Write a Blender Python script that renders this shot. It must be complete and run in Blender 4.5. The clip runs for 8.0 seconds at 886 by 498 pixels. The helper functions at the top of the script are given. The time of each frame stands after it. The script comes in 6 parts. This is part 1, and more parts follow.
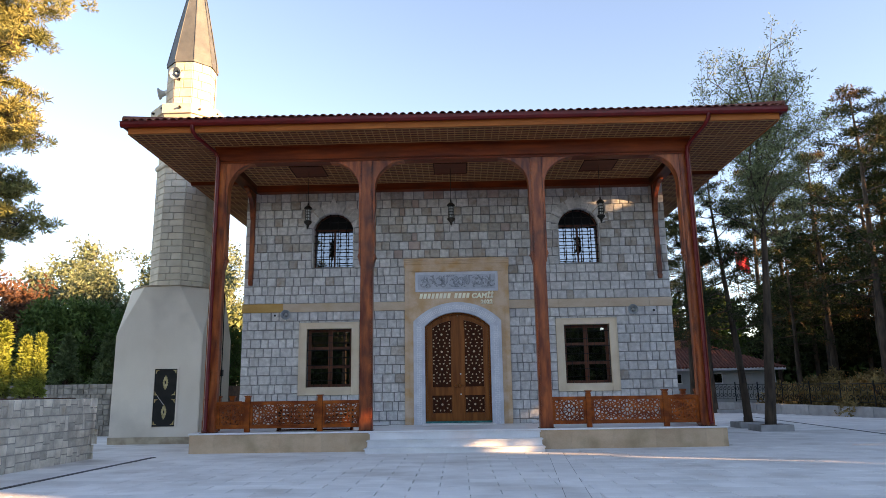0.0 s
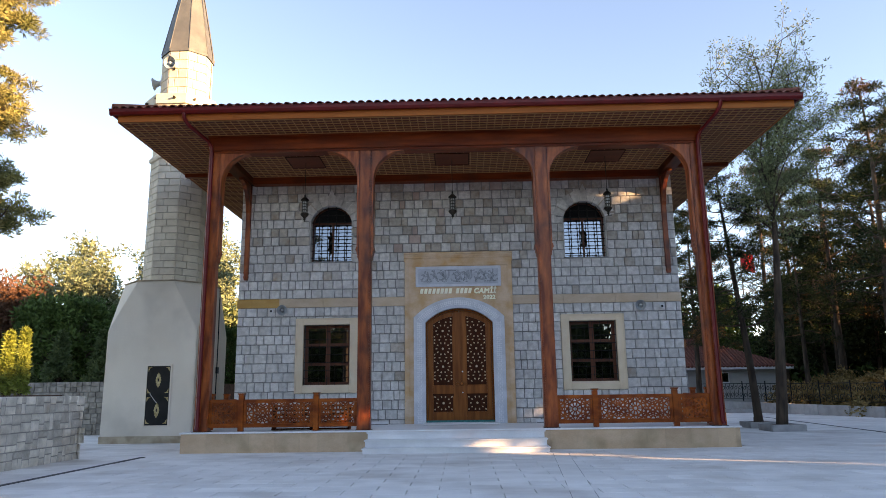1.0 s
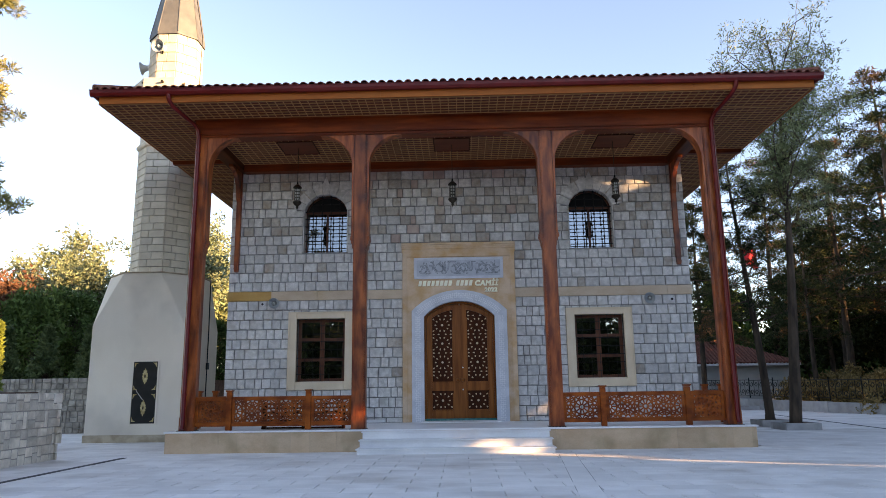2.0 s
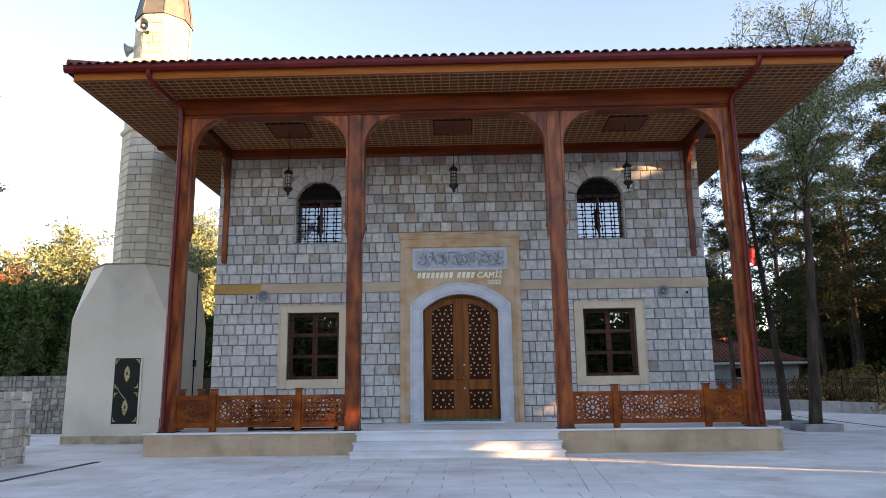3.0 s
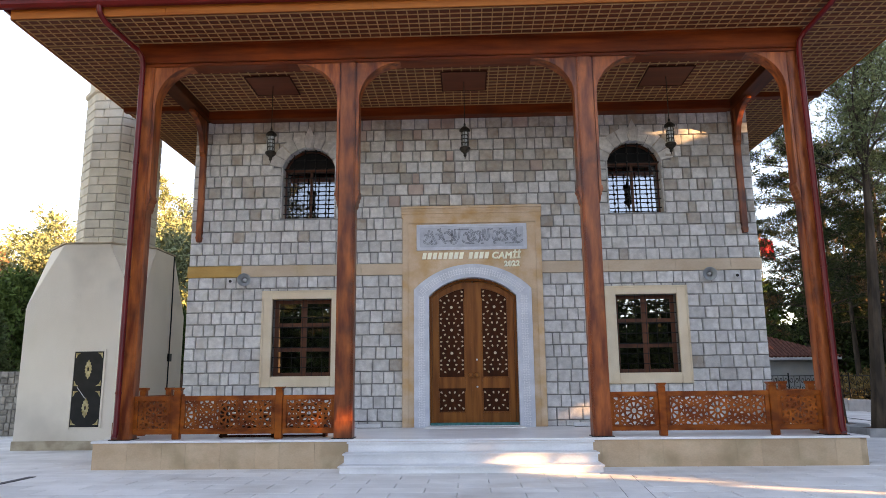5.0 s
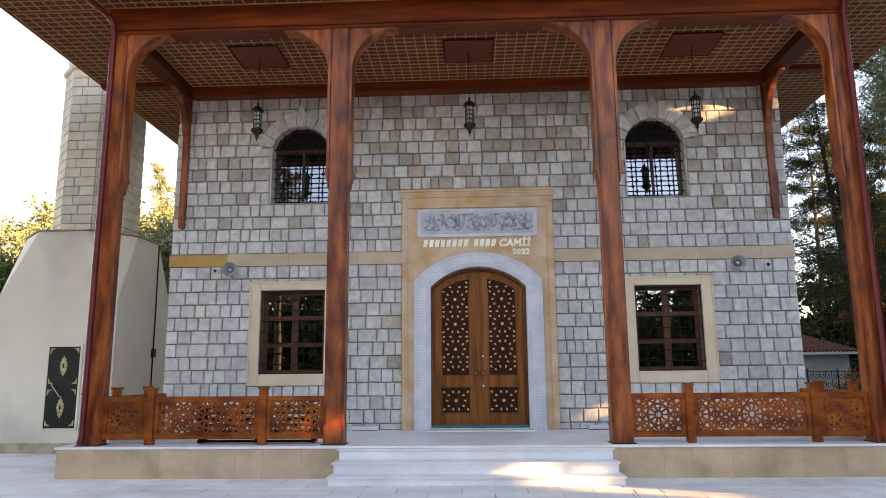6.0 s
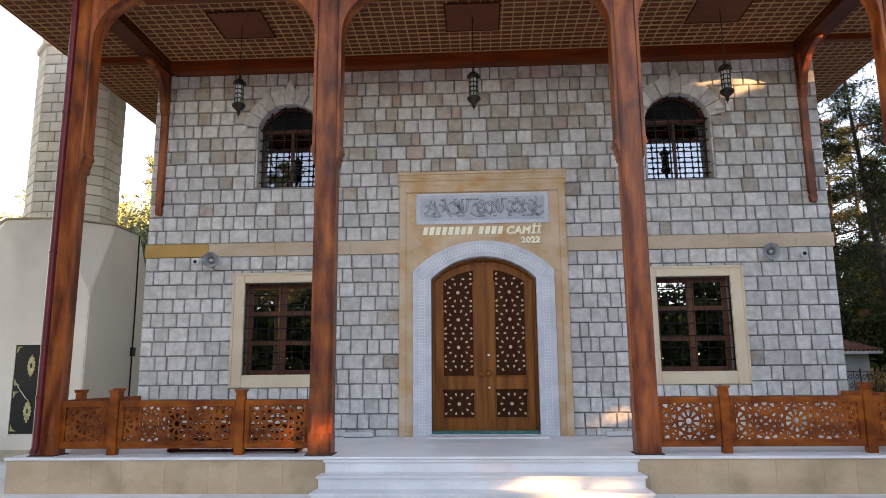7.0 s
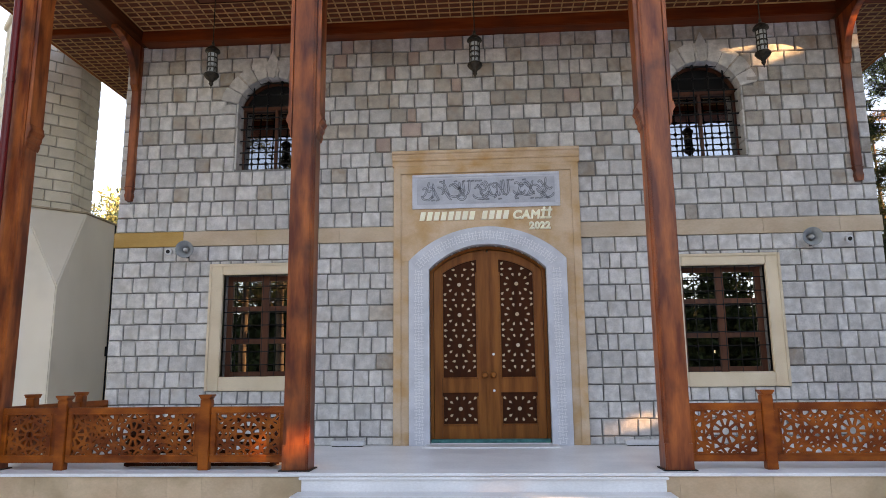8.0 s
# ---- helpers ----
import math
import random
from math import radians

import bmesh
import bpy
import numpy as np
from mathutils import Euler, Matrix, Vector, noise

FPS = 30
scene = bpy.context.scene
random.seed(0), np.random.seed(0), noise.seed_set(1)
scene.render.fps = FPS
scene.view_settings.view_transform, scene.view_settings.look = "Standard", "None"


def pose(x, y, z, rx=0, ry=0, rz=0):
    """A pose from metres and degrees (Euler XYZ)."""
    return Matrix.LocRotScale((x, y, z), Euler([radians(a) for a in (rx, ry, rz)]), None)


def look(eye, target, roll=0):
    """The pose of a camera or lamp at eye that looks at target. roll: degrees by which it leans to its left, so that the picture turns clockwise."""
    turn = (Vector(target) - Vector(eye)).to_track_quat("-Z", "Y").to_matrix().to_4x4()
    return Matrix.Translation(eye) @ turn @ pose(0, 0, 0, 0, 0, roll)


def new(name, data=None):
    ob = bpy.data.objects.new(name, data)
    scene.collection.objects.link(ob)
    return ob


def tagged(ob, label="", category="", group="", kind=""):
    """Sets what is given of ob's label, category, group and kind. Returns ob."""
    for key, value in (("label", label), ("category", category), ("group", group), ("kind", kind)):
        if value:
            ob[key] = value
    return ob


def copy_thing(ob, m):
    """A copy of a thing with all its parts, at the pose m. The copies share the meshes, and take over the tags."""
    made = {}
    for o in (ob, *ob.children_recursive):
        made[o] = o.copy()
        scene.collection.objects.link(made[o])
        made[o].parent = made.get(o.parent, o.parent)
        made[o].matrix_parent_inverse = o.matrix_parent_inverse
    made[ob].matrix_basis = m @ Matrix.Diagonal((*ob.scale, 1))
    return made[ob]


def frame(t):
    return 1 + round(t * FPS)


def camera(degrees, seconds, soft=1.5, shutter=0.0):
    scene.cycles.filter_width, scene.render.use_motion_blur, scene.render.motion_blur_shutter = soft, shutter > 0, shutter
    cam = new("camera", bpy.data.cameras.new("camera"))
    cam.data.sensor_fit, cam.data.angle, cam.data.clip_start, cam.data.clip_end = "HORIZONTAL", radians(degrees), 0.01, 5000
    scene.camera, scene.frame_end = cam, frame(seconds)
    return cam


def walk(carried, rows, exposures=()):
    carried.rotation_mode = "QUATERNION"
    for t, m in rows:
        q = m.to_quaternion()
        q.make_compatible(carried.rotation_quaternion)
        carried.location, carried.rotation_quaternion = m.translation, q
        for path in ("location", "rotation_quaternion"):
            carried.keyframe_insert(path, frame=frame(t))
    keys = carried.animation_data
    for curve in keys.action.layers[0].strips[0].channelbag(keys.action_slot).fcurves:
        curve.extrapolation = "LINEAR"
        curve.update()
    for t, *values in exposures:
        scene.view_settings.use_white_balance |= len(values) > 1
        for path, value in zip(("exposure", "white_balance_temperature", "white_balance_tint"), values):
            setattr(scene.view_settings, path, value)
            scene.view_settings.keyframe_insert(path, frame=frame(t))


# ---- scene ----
cam = camera(64.7, 8.0, soft=0.7)
PATH = [
    (0, (0.582, -0.71, 1.376), (0.542, 1.248, 1.779), -0.9),
    (0.5, (0.548, -0.439, 1.356), (0.508, 1.519, 1.76), -0.8),
    (1, (0.609, -0.023, 1.339), (0.561, 1.936, 1.741), -0.8),
    (1.5, (0.622, 0.418, 1.353), (0.572, 2.378, 1.749), -0.8),
    (3, (0.562, 2.105, 1.348), (0.513, 4.066, 1.737), -0.7),
    (3.5, (0.539, 2.733, 1.363), (0.481, 4.695, 1.75), -0.7),
    (4, (0.494, 3.378, 1.362), (0.435, 5.339, 1.75), -0.7),
    (4.5, (0.47, 4.05, 1.377), (0.407, 6.011, 1.765), -0.7),
    (5, (0.425, 4.727, 1.415), (0.358, 6.69, 1.792), -0.6),
    (6.5, (0.472, 6.696, 1.554), (0.376, 8.662, 1.91), -0.5),
    (7, (0.469, 7.38, 1.546), (0.367, 9.345, 1.904), -0.5),
    (7.5, (0.506, 8.045, 1.6), (0.392, 10.011, 1.951), -0.6),
    (8, (0.588, 8.771, 1.604), (0.456, 10.735, 1.957), -0.6),
]
walk(cam, [(t, look(eye, target, roll)) for t, eye, target, roll in PATH],
     exposures=[(0, 2.1, 9500, 25), (1, 2.12, 9500, 25), (2, 2.2, 9700, 26), (3, 2.34, 10200, 27), (4.5, 2.68, 11500, 29), (6, 2.82, 12400, 30), (8, 2.82, 12700, 30)])

# ---- light ----
SUN_AZ, SUN_EL = 116.0, 11.0
SUN_DIR = Vector((math.sin(radians(SUN_AZ)) * math.cos(radians(SUN_EL)), math.cos(radians(SUN_AZ)) * math.cos(radians(SUN_EL)), math.sin(radians(SUN_EL))))
world = bpy.data.worlds.new("sky")
scene.world = world
world.use_nodes = True
sky = world.node_tree.nodes.new("ShaderNodeTexSky")
sky.sky_type = "NISHITA"
sky.sun_disc = False
sky.sun_elevation, sky.sun_rotation = radians(SUN_EL), radians(SUN_AZ)
sky.altitude = 1000.0
sky.air_density, sky.dust_density, sky.ozone_density = 0.95, 0.08, 2.7
world.node_tree.nodes["Background"].inputs["Strength"].default_value = 0.15
world.node_tree.links.new(sky.outputs["Color"], world.node_tree.nodes["Background"].inputs["Color"])
sun = new("sun", bpy.data.lights.new("sun", "SUN"))
sun.data.energy, sun.data.angle, sun.data.color = 4.6, radians(0.5), (1.0, 0.76, 0.48)
sun.matrix_world = look(SUN_DIR * 60, (0, 0, 0))


# ---- materials ----
def mat(name, c1, c2, scale=(3, 3, 3), rough=0.7, metal=0.0, bump=0.25, fine=60.0, spread=0.12, stain=None, coat=0.0, spec=0.3, grain=0.25, lo=0.35, hi=0.65, island=False):
    m = bpy.data.materials.new(name)
    m.use_nodes = True
    n, l = m.node_tree.nodes, m.node_tree.links
    b = n["Principled BSDF"]
    b.inputs["Roughness"].default_value, b.inputs["Metallic"].default_value = rough, metal
    b.inputs["Coat Weight"].default_value = coat
    b.inputs["Specular IOR Level"].default_value = spec
    b.inputs["Coat Roughness"].default_value = 0.25
    g = n.new("ShaderNodeNewGeometry")
    mp = n.new("ShaderNodeMapping")
    mp.inputs["Scale"].default_value = scale
    l.new(g.outputs["Position"], mp.inputs["Vector"])
    n1 = n.new("ShaderNodeTexNoise")
    n1.inputs["Scale"].default_value, n1.inputs["Detail"].default_value = 1.0, 5.0
    l.new(mp.outputs["Vector"], n1.inputs["Vector"])
    ramp = n.new("ShaderNodeValToRGB")
    ramp.color_ramp.elements[0].position, ramp.color_ramp.elements[1].position = lo, hi
    ramp.color_ramp.elements[0].color, ramp.color_ramp.elements[1].color = (*c1, 1), (*c2, 1)
    l.new(n1.outputs["Fac"], ramp.inputs["Fac"])
    n2 = n.new("ShaderNodeTexNoise")
    n2.inputs["Scale"].default_value, n2.inputs["Detail"].default_value = fine / max(scale), 4.0
    l.new(mp.outputs["Vector"], n2.inputs["Vector"])
    hsv = n.new("ShaderNodeHueSaturation")
    l.new(ramp.outputs["Color"], hsv.inputs["Color"])
    if island:
        rnd = g.outputs["Random Per Island"]
    else:
        rnd = n.new("ShaderNodeObjectInfo").outputs["Random"]
    m1 = n.new("ShaderNodeMath")
    m1.operation = "MULTIPLY_ADD"
    m1.inputs[1].default_value, m1.inputs[2].default_value = 2 * spread, 1 - spread - grain / 2
    l.new(rnd, m1.inputs[0])
    m2 = n.new("ShaderNodeMath")
    m2.operation = "MULTIPLY_ADD"
    m2.inputs[1].default_value = grain
    l.new(n2.outputs["Fac"], m2.inputs[0])
    l.new(m1.outputs[0], m2.inputs[2])
    l.new(m2.outputs[0], hsv.inputs["Value"])
    out = hsv.outputs["Color"]
    if stain:
        n3 = n.new("ShaderNodeTexNoise")
        n3.inputs["Scale"].default_value, n3.inputs["Detail"].default_value = stain[1], 6.0
        l.new(g.outputs["Position"], n3.inputs["Vector"])
        r3 = n.new("ShaderNodeMapRange")
        r3.inputs["From Min"].default_value, r3.inputs["From Max"].default_value = 0.52, 0.72
        r3.inputs["To Max"].default_value = stain[2]
        l.new(n3.outputs["Fac"], r3.inputs["Value"])
        mx = n.new("ShaderNodeMixRGB")
        mx.inputs["Color2"].default_value = (*stain[0], 1)
        l.new(r3.outputs["Result"], mx.inputs["Fac"])
        l.new(out, mx.inputs["Color1"])
        out = mx.outputs["Color"]
    l.new(out, b.inputs["Base Color"])
    if bump:
        bp = n.new("ShaderNodeBump")
        bp.inputs["Strength"].default_value, bp.inputs["Distance"].default_value = bump, 0.01
        l.new(n2.outputs["Fac"], bp.inputs["Height"])
        l.new(bp.outputs["Normal"], b.inputs["Normal"])
    return m


STONE_LOOK = dict(scale=(8, 8, 8), rough=0.88, bump=0.8, fine=40, spread=0.15, grain=0.42)
STONE = mat("grey_tuff_stone", (0.49, 0.471, 0.452), (0.67, 0.646, 0.618), stain=((0.38, 0.34, 0.30), 5.0, 0.5), **STONE_LOOK)
STONE_JOINED = mat("grey_tuff_stone_joined", (0.49, 0.471, 0.452), (0.67, 0.646, 0.618), stain=((0.38, 0.34, 0.30), 5.0, 0.5), island=True, **STONE_LOOK)
STONE_WARM = mat("brownish_tuff_stone", (0.35, 0.305, 0.265), (0.50, 0.445, 0.39), stain=((0.34, 0.24, 0.17), 5.0, 0.7), **STONE_LOOK)
STONE_WARM_JOINED = mat("brownish_tuff_stone_joined", (0.35, 0.305, 0.265), (0.50, 0.445, 0.39), stain=((0.34, 0.24, 0.17), 5.0, 0.7), island=True, **STONE_LOOK)
MORTAR = mat("dark_mortar", (0.205, 0.199, 0.193), (0.30, 0.293, 0.285), (6, 6, 6), 0.95, bump=0.6)
PLANTER_MORTAR = mat("planter_mortar", (0.34, 0.31, 0.27), (0.44, 0.40, 0.35), (6, 6, 6), 0.95, bump=0.6)
PALE_MORTAR = mat("pale_mortar", (0.19, 0.175, 0.155), (0.27, 0.25, 0.225), (6, 6, 6), 0.95, bump=0.6)
SANDSTONE = mat("ochre_sandstone", (0.61, 0.375, 0.215), (0.72, 0.515, 0.36), (2.4, 2.4, 3.0), 0.8, bump=0.3, fine=50, spread=0.05, stain=((0.60, 0.30, 0.11), 2.6, 0.8))
BAND = mat("ochre_band_stone", (0.60, 0.43, 0.30), (0.69, 0.53, 0.395), (2.0, 2, 4), 0.8, bump=0.2, fine=50, spread=0.16, stain=((0.50, 0.32, 0.13), 0.7, 0.6))
CLADDING = mat("tan_cladding_stone", (0.57, 0.368, 0.23), (0.67, 0.465, 0.305), (2.0, 2, 3), 0.42, bump=0.06, fine=50, spread=0.07, stain=((0.36, 0.25, 0.14), 1.6, 0.7))
PLINTH = mat("brown_plinth_stone", (0.30, 0.23, 0.16), (0.44, 0.36, 0.26), (4, 4, 6), 0.85, bump=0.4, spread=0.2)
CREAM = mat("cream_limestone", (0.71, 0.55, 0.385), (0.80, 0.65, 0.48), (2, 2, 2), 0.75, bump=0.15, spread=0.03)
MARBLE = mat("white_marble", (0.76, 0.75, 0.735), (0.86, 0.85, 0.835), (1.5, 1.5, 3), 0.35, bump=0.05, spread=0.03, stain=((0.50, 0.51, 0.54), 0.8, 0.4))
GREYMARBLE = mat("pale_grey_marble", (0.53, 0.555, 0.6), (0.64, 0.665, 0.71), (4, 4, 4), 0.5, bump=0.1, spread=0.02)
KEYMARBLE = mat("pale_carved_marble", (0.70, 0.71, 0.735), (0.78, 0.79, 0.81), (4, 4, 4), 0.5, bump=0.1, spread=0.02)
PLASTER = mat("beige_plaster", (0.72, 0.63, 0.52), (0.80, 0.71, 0.60), (0.8, 0.8, 0.5), 0.92, bump=0.35, fine=90, spread=0.02, stain=((0.40, 0.35, 0.29), 0.6, 0.5))
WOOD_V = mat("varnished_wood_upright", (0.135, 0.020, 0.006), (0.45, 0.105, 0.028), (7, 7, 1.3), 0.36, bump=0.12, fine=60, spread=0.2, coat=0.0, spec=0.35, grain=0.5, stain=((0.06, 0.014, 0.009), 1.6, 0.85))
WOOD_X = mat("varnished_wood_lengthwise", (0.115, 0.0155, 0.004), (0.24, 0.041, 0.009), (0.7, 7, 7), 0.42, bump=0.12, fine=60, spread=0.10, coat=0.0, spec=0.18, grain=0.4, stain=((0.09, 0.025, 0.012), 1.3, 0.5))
# side beams: the beam wood at half brightness, roof shade put into the colour
WOOD_Y_SHADED = mat("varnished_wood_crosswise", (0.06, 0.01, 0.0025), (0.13, 0.026, 0.006), (7, 0.7, 7), 0.42, bump=0.12, fine=60, spread=0.10, coat=0.0, spec=0.18, grain=0.4)
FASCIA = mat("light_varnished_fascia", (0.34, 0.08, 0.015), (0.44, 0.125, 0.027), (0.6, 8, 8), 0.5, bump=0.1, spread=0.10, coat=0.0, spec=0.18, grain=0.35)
SOFFIT = mat("brown_soffit_board", (0.122, 0.024, 0.008), (0.175, 0.036, 0.012), (1.0, 6, 6), 0.6, bump=0.1, spread=0.05)
BATTEN = mat("pale_lattice_batten", (0.41, 0.21, 0.093), (0.51, 0.275, 0.13), (6, 6, 6), 0.6, bump=0.1, spread=0.05)
DOORWOOD = mat("walnut_door_wood", (0.2, 0.05, 0.009), (0.34, 0.1, 0.02), (9, 9, 0.8), 0.42, bump=0.1, spread=0.06, coat=0.0, spec=0.2, grain=0.4)
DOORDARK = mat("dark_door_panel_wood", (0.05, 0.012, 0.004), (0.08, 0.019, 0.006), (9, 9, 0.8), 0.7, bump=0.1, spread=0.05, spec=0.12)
INLAY = mat("pale_wood_inlay", (0.55, 0.38, 0.24), (0.66, 0.48, 0.33), (9, 9, 9), 0.5, bump=0.05, spread=0.05, island=True)
GUTTER = mat("dark_red_metal", (0.12, 0.007, 0.007), (0.17, 0.012, 0.012), (3, 3, 3), 0.3, metal=0.0, bump=0.03, spread=0.03, coat=0.0, spec=0.25)
TILE = mat("red_clay_roof_tile", (0.15, 0.045, 0.03), (0.27, 0.09, 0.058), (6, 6, 6), 0.8, bump=0.3, spread=0.25)
IRON = mat("black_iron", (0.012, 0.012, 0.013), (0.022, 0.021, 0.021), (9, 9, 9), 0.5, metal=0.6, bump=0.1)
BRONZE = mat("dark_bronze", (0.030, 0.024, 0.018), (0.07, 0.055, 0.04), (20, 20, 20), 0.4, metal=0.8, bump=0.2)
MATTBLACK = mat("matt_black_board", (0.005, 0.005, 0.005), (0.010, 0.009, 0.009), (6, 6, 6), 0.85, bump=0.1)
BLACKDOOR = mat("black_painted_steel", (0.006, 0.006, 0.006), (0.012, 0.012, 0.012), (6, 6, 6), 0.4, bump=0.05)
GOLD = mat("pale_gold_trim", (0.34, 0.25, 0.10), (0.62, 0.52, 0.30), (9, 9, 9), 0.4, metal=0.2, bump=0.05)
LETTER = mat("pale_gold_letter", (0.95, 0.88, 0.66), (0.98, 0.93, 0.76), (9, 9, 9), 0.35, metal=0.0, bump=0.0)
PAINTWHITE = mat("white_plastic", (0.62, 0.62, 0.62), (0.72, 0.72, 0.72), (5, 5, 5), 0.45, bump=0.02, spread=0.05)
GREYPLASTIC = mat("grey_plastic", (0.30, 0.33, 0.34), (0.38, 0.41, 0.42), (5, 5, 5), 0.5, bump=0.02, spread=0.05)
TEAL = mat("teal_carpet", (0.015, 0.17, 0.165), (0.03, 0.26, 0.25), (12, 12, 12), 0.95, bump=0.4)
PAVING = mat("pale_grey_paving", (0.73, 0.70, 0.655), (0.825, 0.797, 0.755), (1.6, 1.6, 1.6), 0.72, bump=0.15, fine=60, spread=0.08, grain=0.3, stain=((0.42, 0.35, 0.29), 0.55, 0.6))
PAVING_JOINED = mat("pale_grey_paving_joined", (0.73, 0.70, 0.655), (0.825, 0.797, 0.755), (1.6, 1.6, 1.6), 0.72, bump=0.15, fine=60, spread=0.08, grain=0.3, stain=((0.42, 0.35, 0.29), 0.55, 0.6), island=True)
JOINT = mat("paving_bed", (0.22, 0.17, 0.13), (0.58, 0.555, 0.51), (1.1, 1.1, 1.1), 0.9, bump=0.3, lo=0.37, hi=0.5)
EARTH = mat("forest_floor", (0.07, 0.05, 0.03), (0.20, 0.14, 0.08), (0.5, 0.5, 0.5), 0.95, bump=0.7, fine=20)
SOIL = mat("reddish_soil", (0.09, 0.045, 0.03), (0.17, 0.09, 0.06), (5, 5, 5), 0.95, bump=0.8, fine=30)
RUBBLE = mat("mixed_wall_stone", (0.50, 0.44, 0.365), (0.74, 0.66, 0.555), (4, 4, 4), 0.85, bump=0.7, fine=40, spread=0.24, stain=((0.42, 0.28, 0.17), 1.4, 0.6))
# back wall only: brown-grey stone darkened, the wall's shade is in this colour
RUBBLE_SHADED = mat("dark_wall_stone", (0.20, 0.175, 0.15), (0.36, 0.325, 0.28), (4, 4, 4), 0.9, bump=0.7, fine=40, spread=0.24)
MINSTONE = mat("minaret_block_stone", (0.58, 0.515, 0.42), (0.68, 0.615, 0.51), (3, 3, 3), 0.85, bump=0.4, spread=0.10)
MINPALE = mat("minaret_cream_stone", (0.60, 0.52, 0.40), (0.70, 0.62, 0.50), (3, 3, 3), 0.8, bump=0.3, spread=0.06)
LEAD = mat("grey_lead_sheet", (0.10, 0.105, 0.105), (0.155, 0.155, 0.145), (2, 2, 2), 0.6, metal=0.1, bump=0.15, spread=0.06)
BARK = mat("pine_bark", (0.045, 0.032, 0.024), (0.11, 0.075, 0.052), (6, 6, 1.5), 0.95, bump=1.0, fine=30)
BARK_GREY = mat("grey_bark", (0.07, 0.06, 0.05), (0.15, 0.13, 0.11), (6, 6, 1.5), 0.95, bump=0.8, fine=30)
NEEDLE = mat("pine_needles", (0.016, 0.026, 0.010), (0.055, 0.065, 0.022), (0.8, 0.8, 0.8), 0.75, bump=0, spread=0.45, island=True, spec=0.12)
NEEDLE_DRY = mat("rusty_dry_needles", (0.09, 0.045, 0.014), (0.19, 0.095, 0.03), (0.9, 0.9, 0.9), 0.8, bump=0, spread=0.4, island=True)
NEEDLE_WARM = mat("yellowing_pine_needles", (0.10, 0.115, 0.035), (0.29, 0.255, 0.085), (0.9, 0.9, 0.9), 0.75, bump=0, spread=0.4, island=True)
LEAF_OLIVE = mat("pale_olive_leaves", (0.12, 0.15, 0.06), (0.22, 0.25, 0.11), (1.5, 1.5, 1.5), 0.7, bump=0, spread=0.35, island=True)
LEAF_YELLOW = mat("autumn_yellow_leaves", (0.115, 0.15, 0.075), (0.225, 0.26, 0.145), (0.7, 0.7, 0.7), 0.7, bump=0, spread=0.35, island=True)
LEAF_DARK = mat("dark_shrub_leaves", (0.034, 0.07, 0.018), (0.09, 0.145, 0.04), (0.8, 0.8, 0.8), 0.7, bump=0, spread=0.4, island=True, spec=0.12)
LEAF_CONE = mat("mid_green_conifer_foliage", (0.05, 0.085, 0.03), (0.11, 0.155, 0.06), (1.5, 1.5, 1.5), 0.7, bump=0, spread=0.35, island=True)
LEAF_RUST = mat("rusty_leaves", (0.09, 0.037, 0.02), (0.17, 0.078, 0.04), (0.8, 0.8, 0.8), 0.7, bump=0, spread=0.35, island=True)
DRYGRASS = mat("dry_golden_undergrowth", (0.20, 0.13, 0.045), (0.36, 0.25, 0.10), (2, 2, 2), 0.8, bump=0, spread=0.3, island=True)
KERB = mat("grey_kerb_stone", (0.34, 0.335, 0.325), (0.44, 0.43, 0.415), (3, 3, 3), 0.85, bump=0.3)
THUJA = mat("golden_conifer_foliage", (0.15, 0.195, 0.032), (0.28, 0.31, 0.065), (3, 3, 3), 0.75, bump=0, spread=0.3, island=True)
RENDERWALL = mat("pale_house_render", (0.40, 0.41, 0.40), (0.50, 0.50, 0.48), (1, 1, 1), 0.9, bump=0.2)
BRICK = mat("orange_brick", (0.30, 0.11, 0.05), (0.42, 0.18, 0.08), (6, 6, 12), 0.9, bump=0.3)
FLAGRED = mat("red_flag_cloth", (0.36, 0.012, 0.02), (0.46, 0.018, 0.028), (3, 3, 3), 0.8, bump=0.1)
INTERIOR = mat("dim_interior_plaster", (0.20, 0.17, 0.14), (0.28, 0.24, 0.20), (1, 1, 1), 0.9, bump=0.1)
WINWOOD = mat("dark_window_wood", (0.085, 0.024, 0.012), (0.15, 0.045, 0.02), (8, 8, 1), 0.5, bump=0.1, spread=0.08)


def glass_material():
    m = bpy.data.materials.new("window_glass")
    m.use_nodes = True
    n, l = m.node_tree.nodes, m.node_tree.links
    g = n.new("ShaderNodeBsdfGlossy")
    g.inputs["Roughness"].default_value = 0.01
    g.inputs["Color"].default_value = (0.80, 0.86, 0.92, 1)
    t = n.new("ShaderNodeBsdfTransparent")
    t.inputs["Color"].default_value = (0.30, 0.31, 0.31, 1)
    x = n.new("ShaderNodeMixShader")
    x.inputs["Fac"].default_value = 0.34
    l.new(t.outputs[0], x.inputs[1])
    l.new(g.outputs[0], x.inputs[2])
    l.new(x.outputs[0], n["Material Output"].inputs["Surface"])
    return m


GLASS = glass_material()


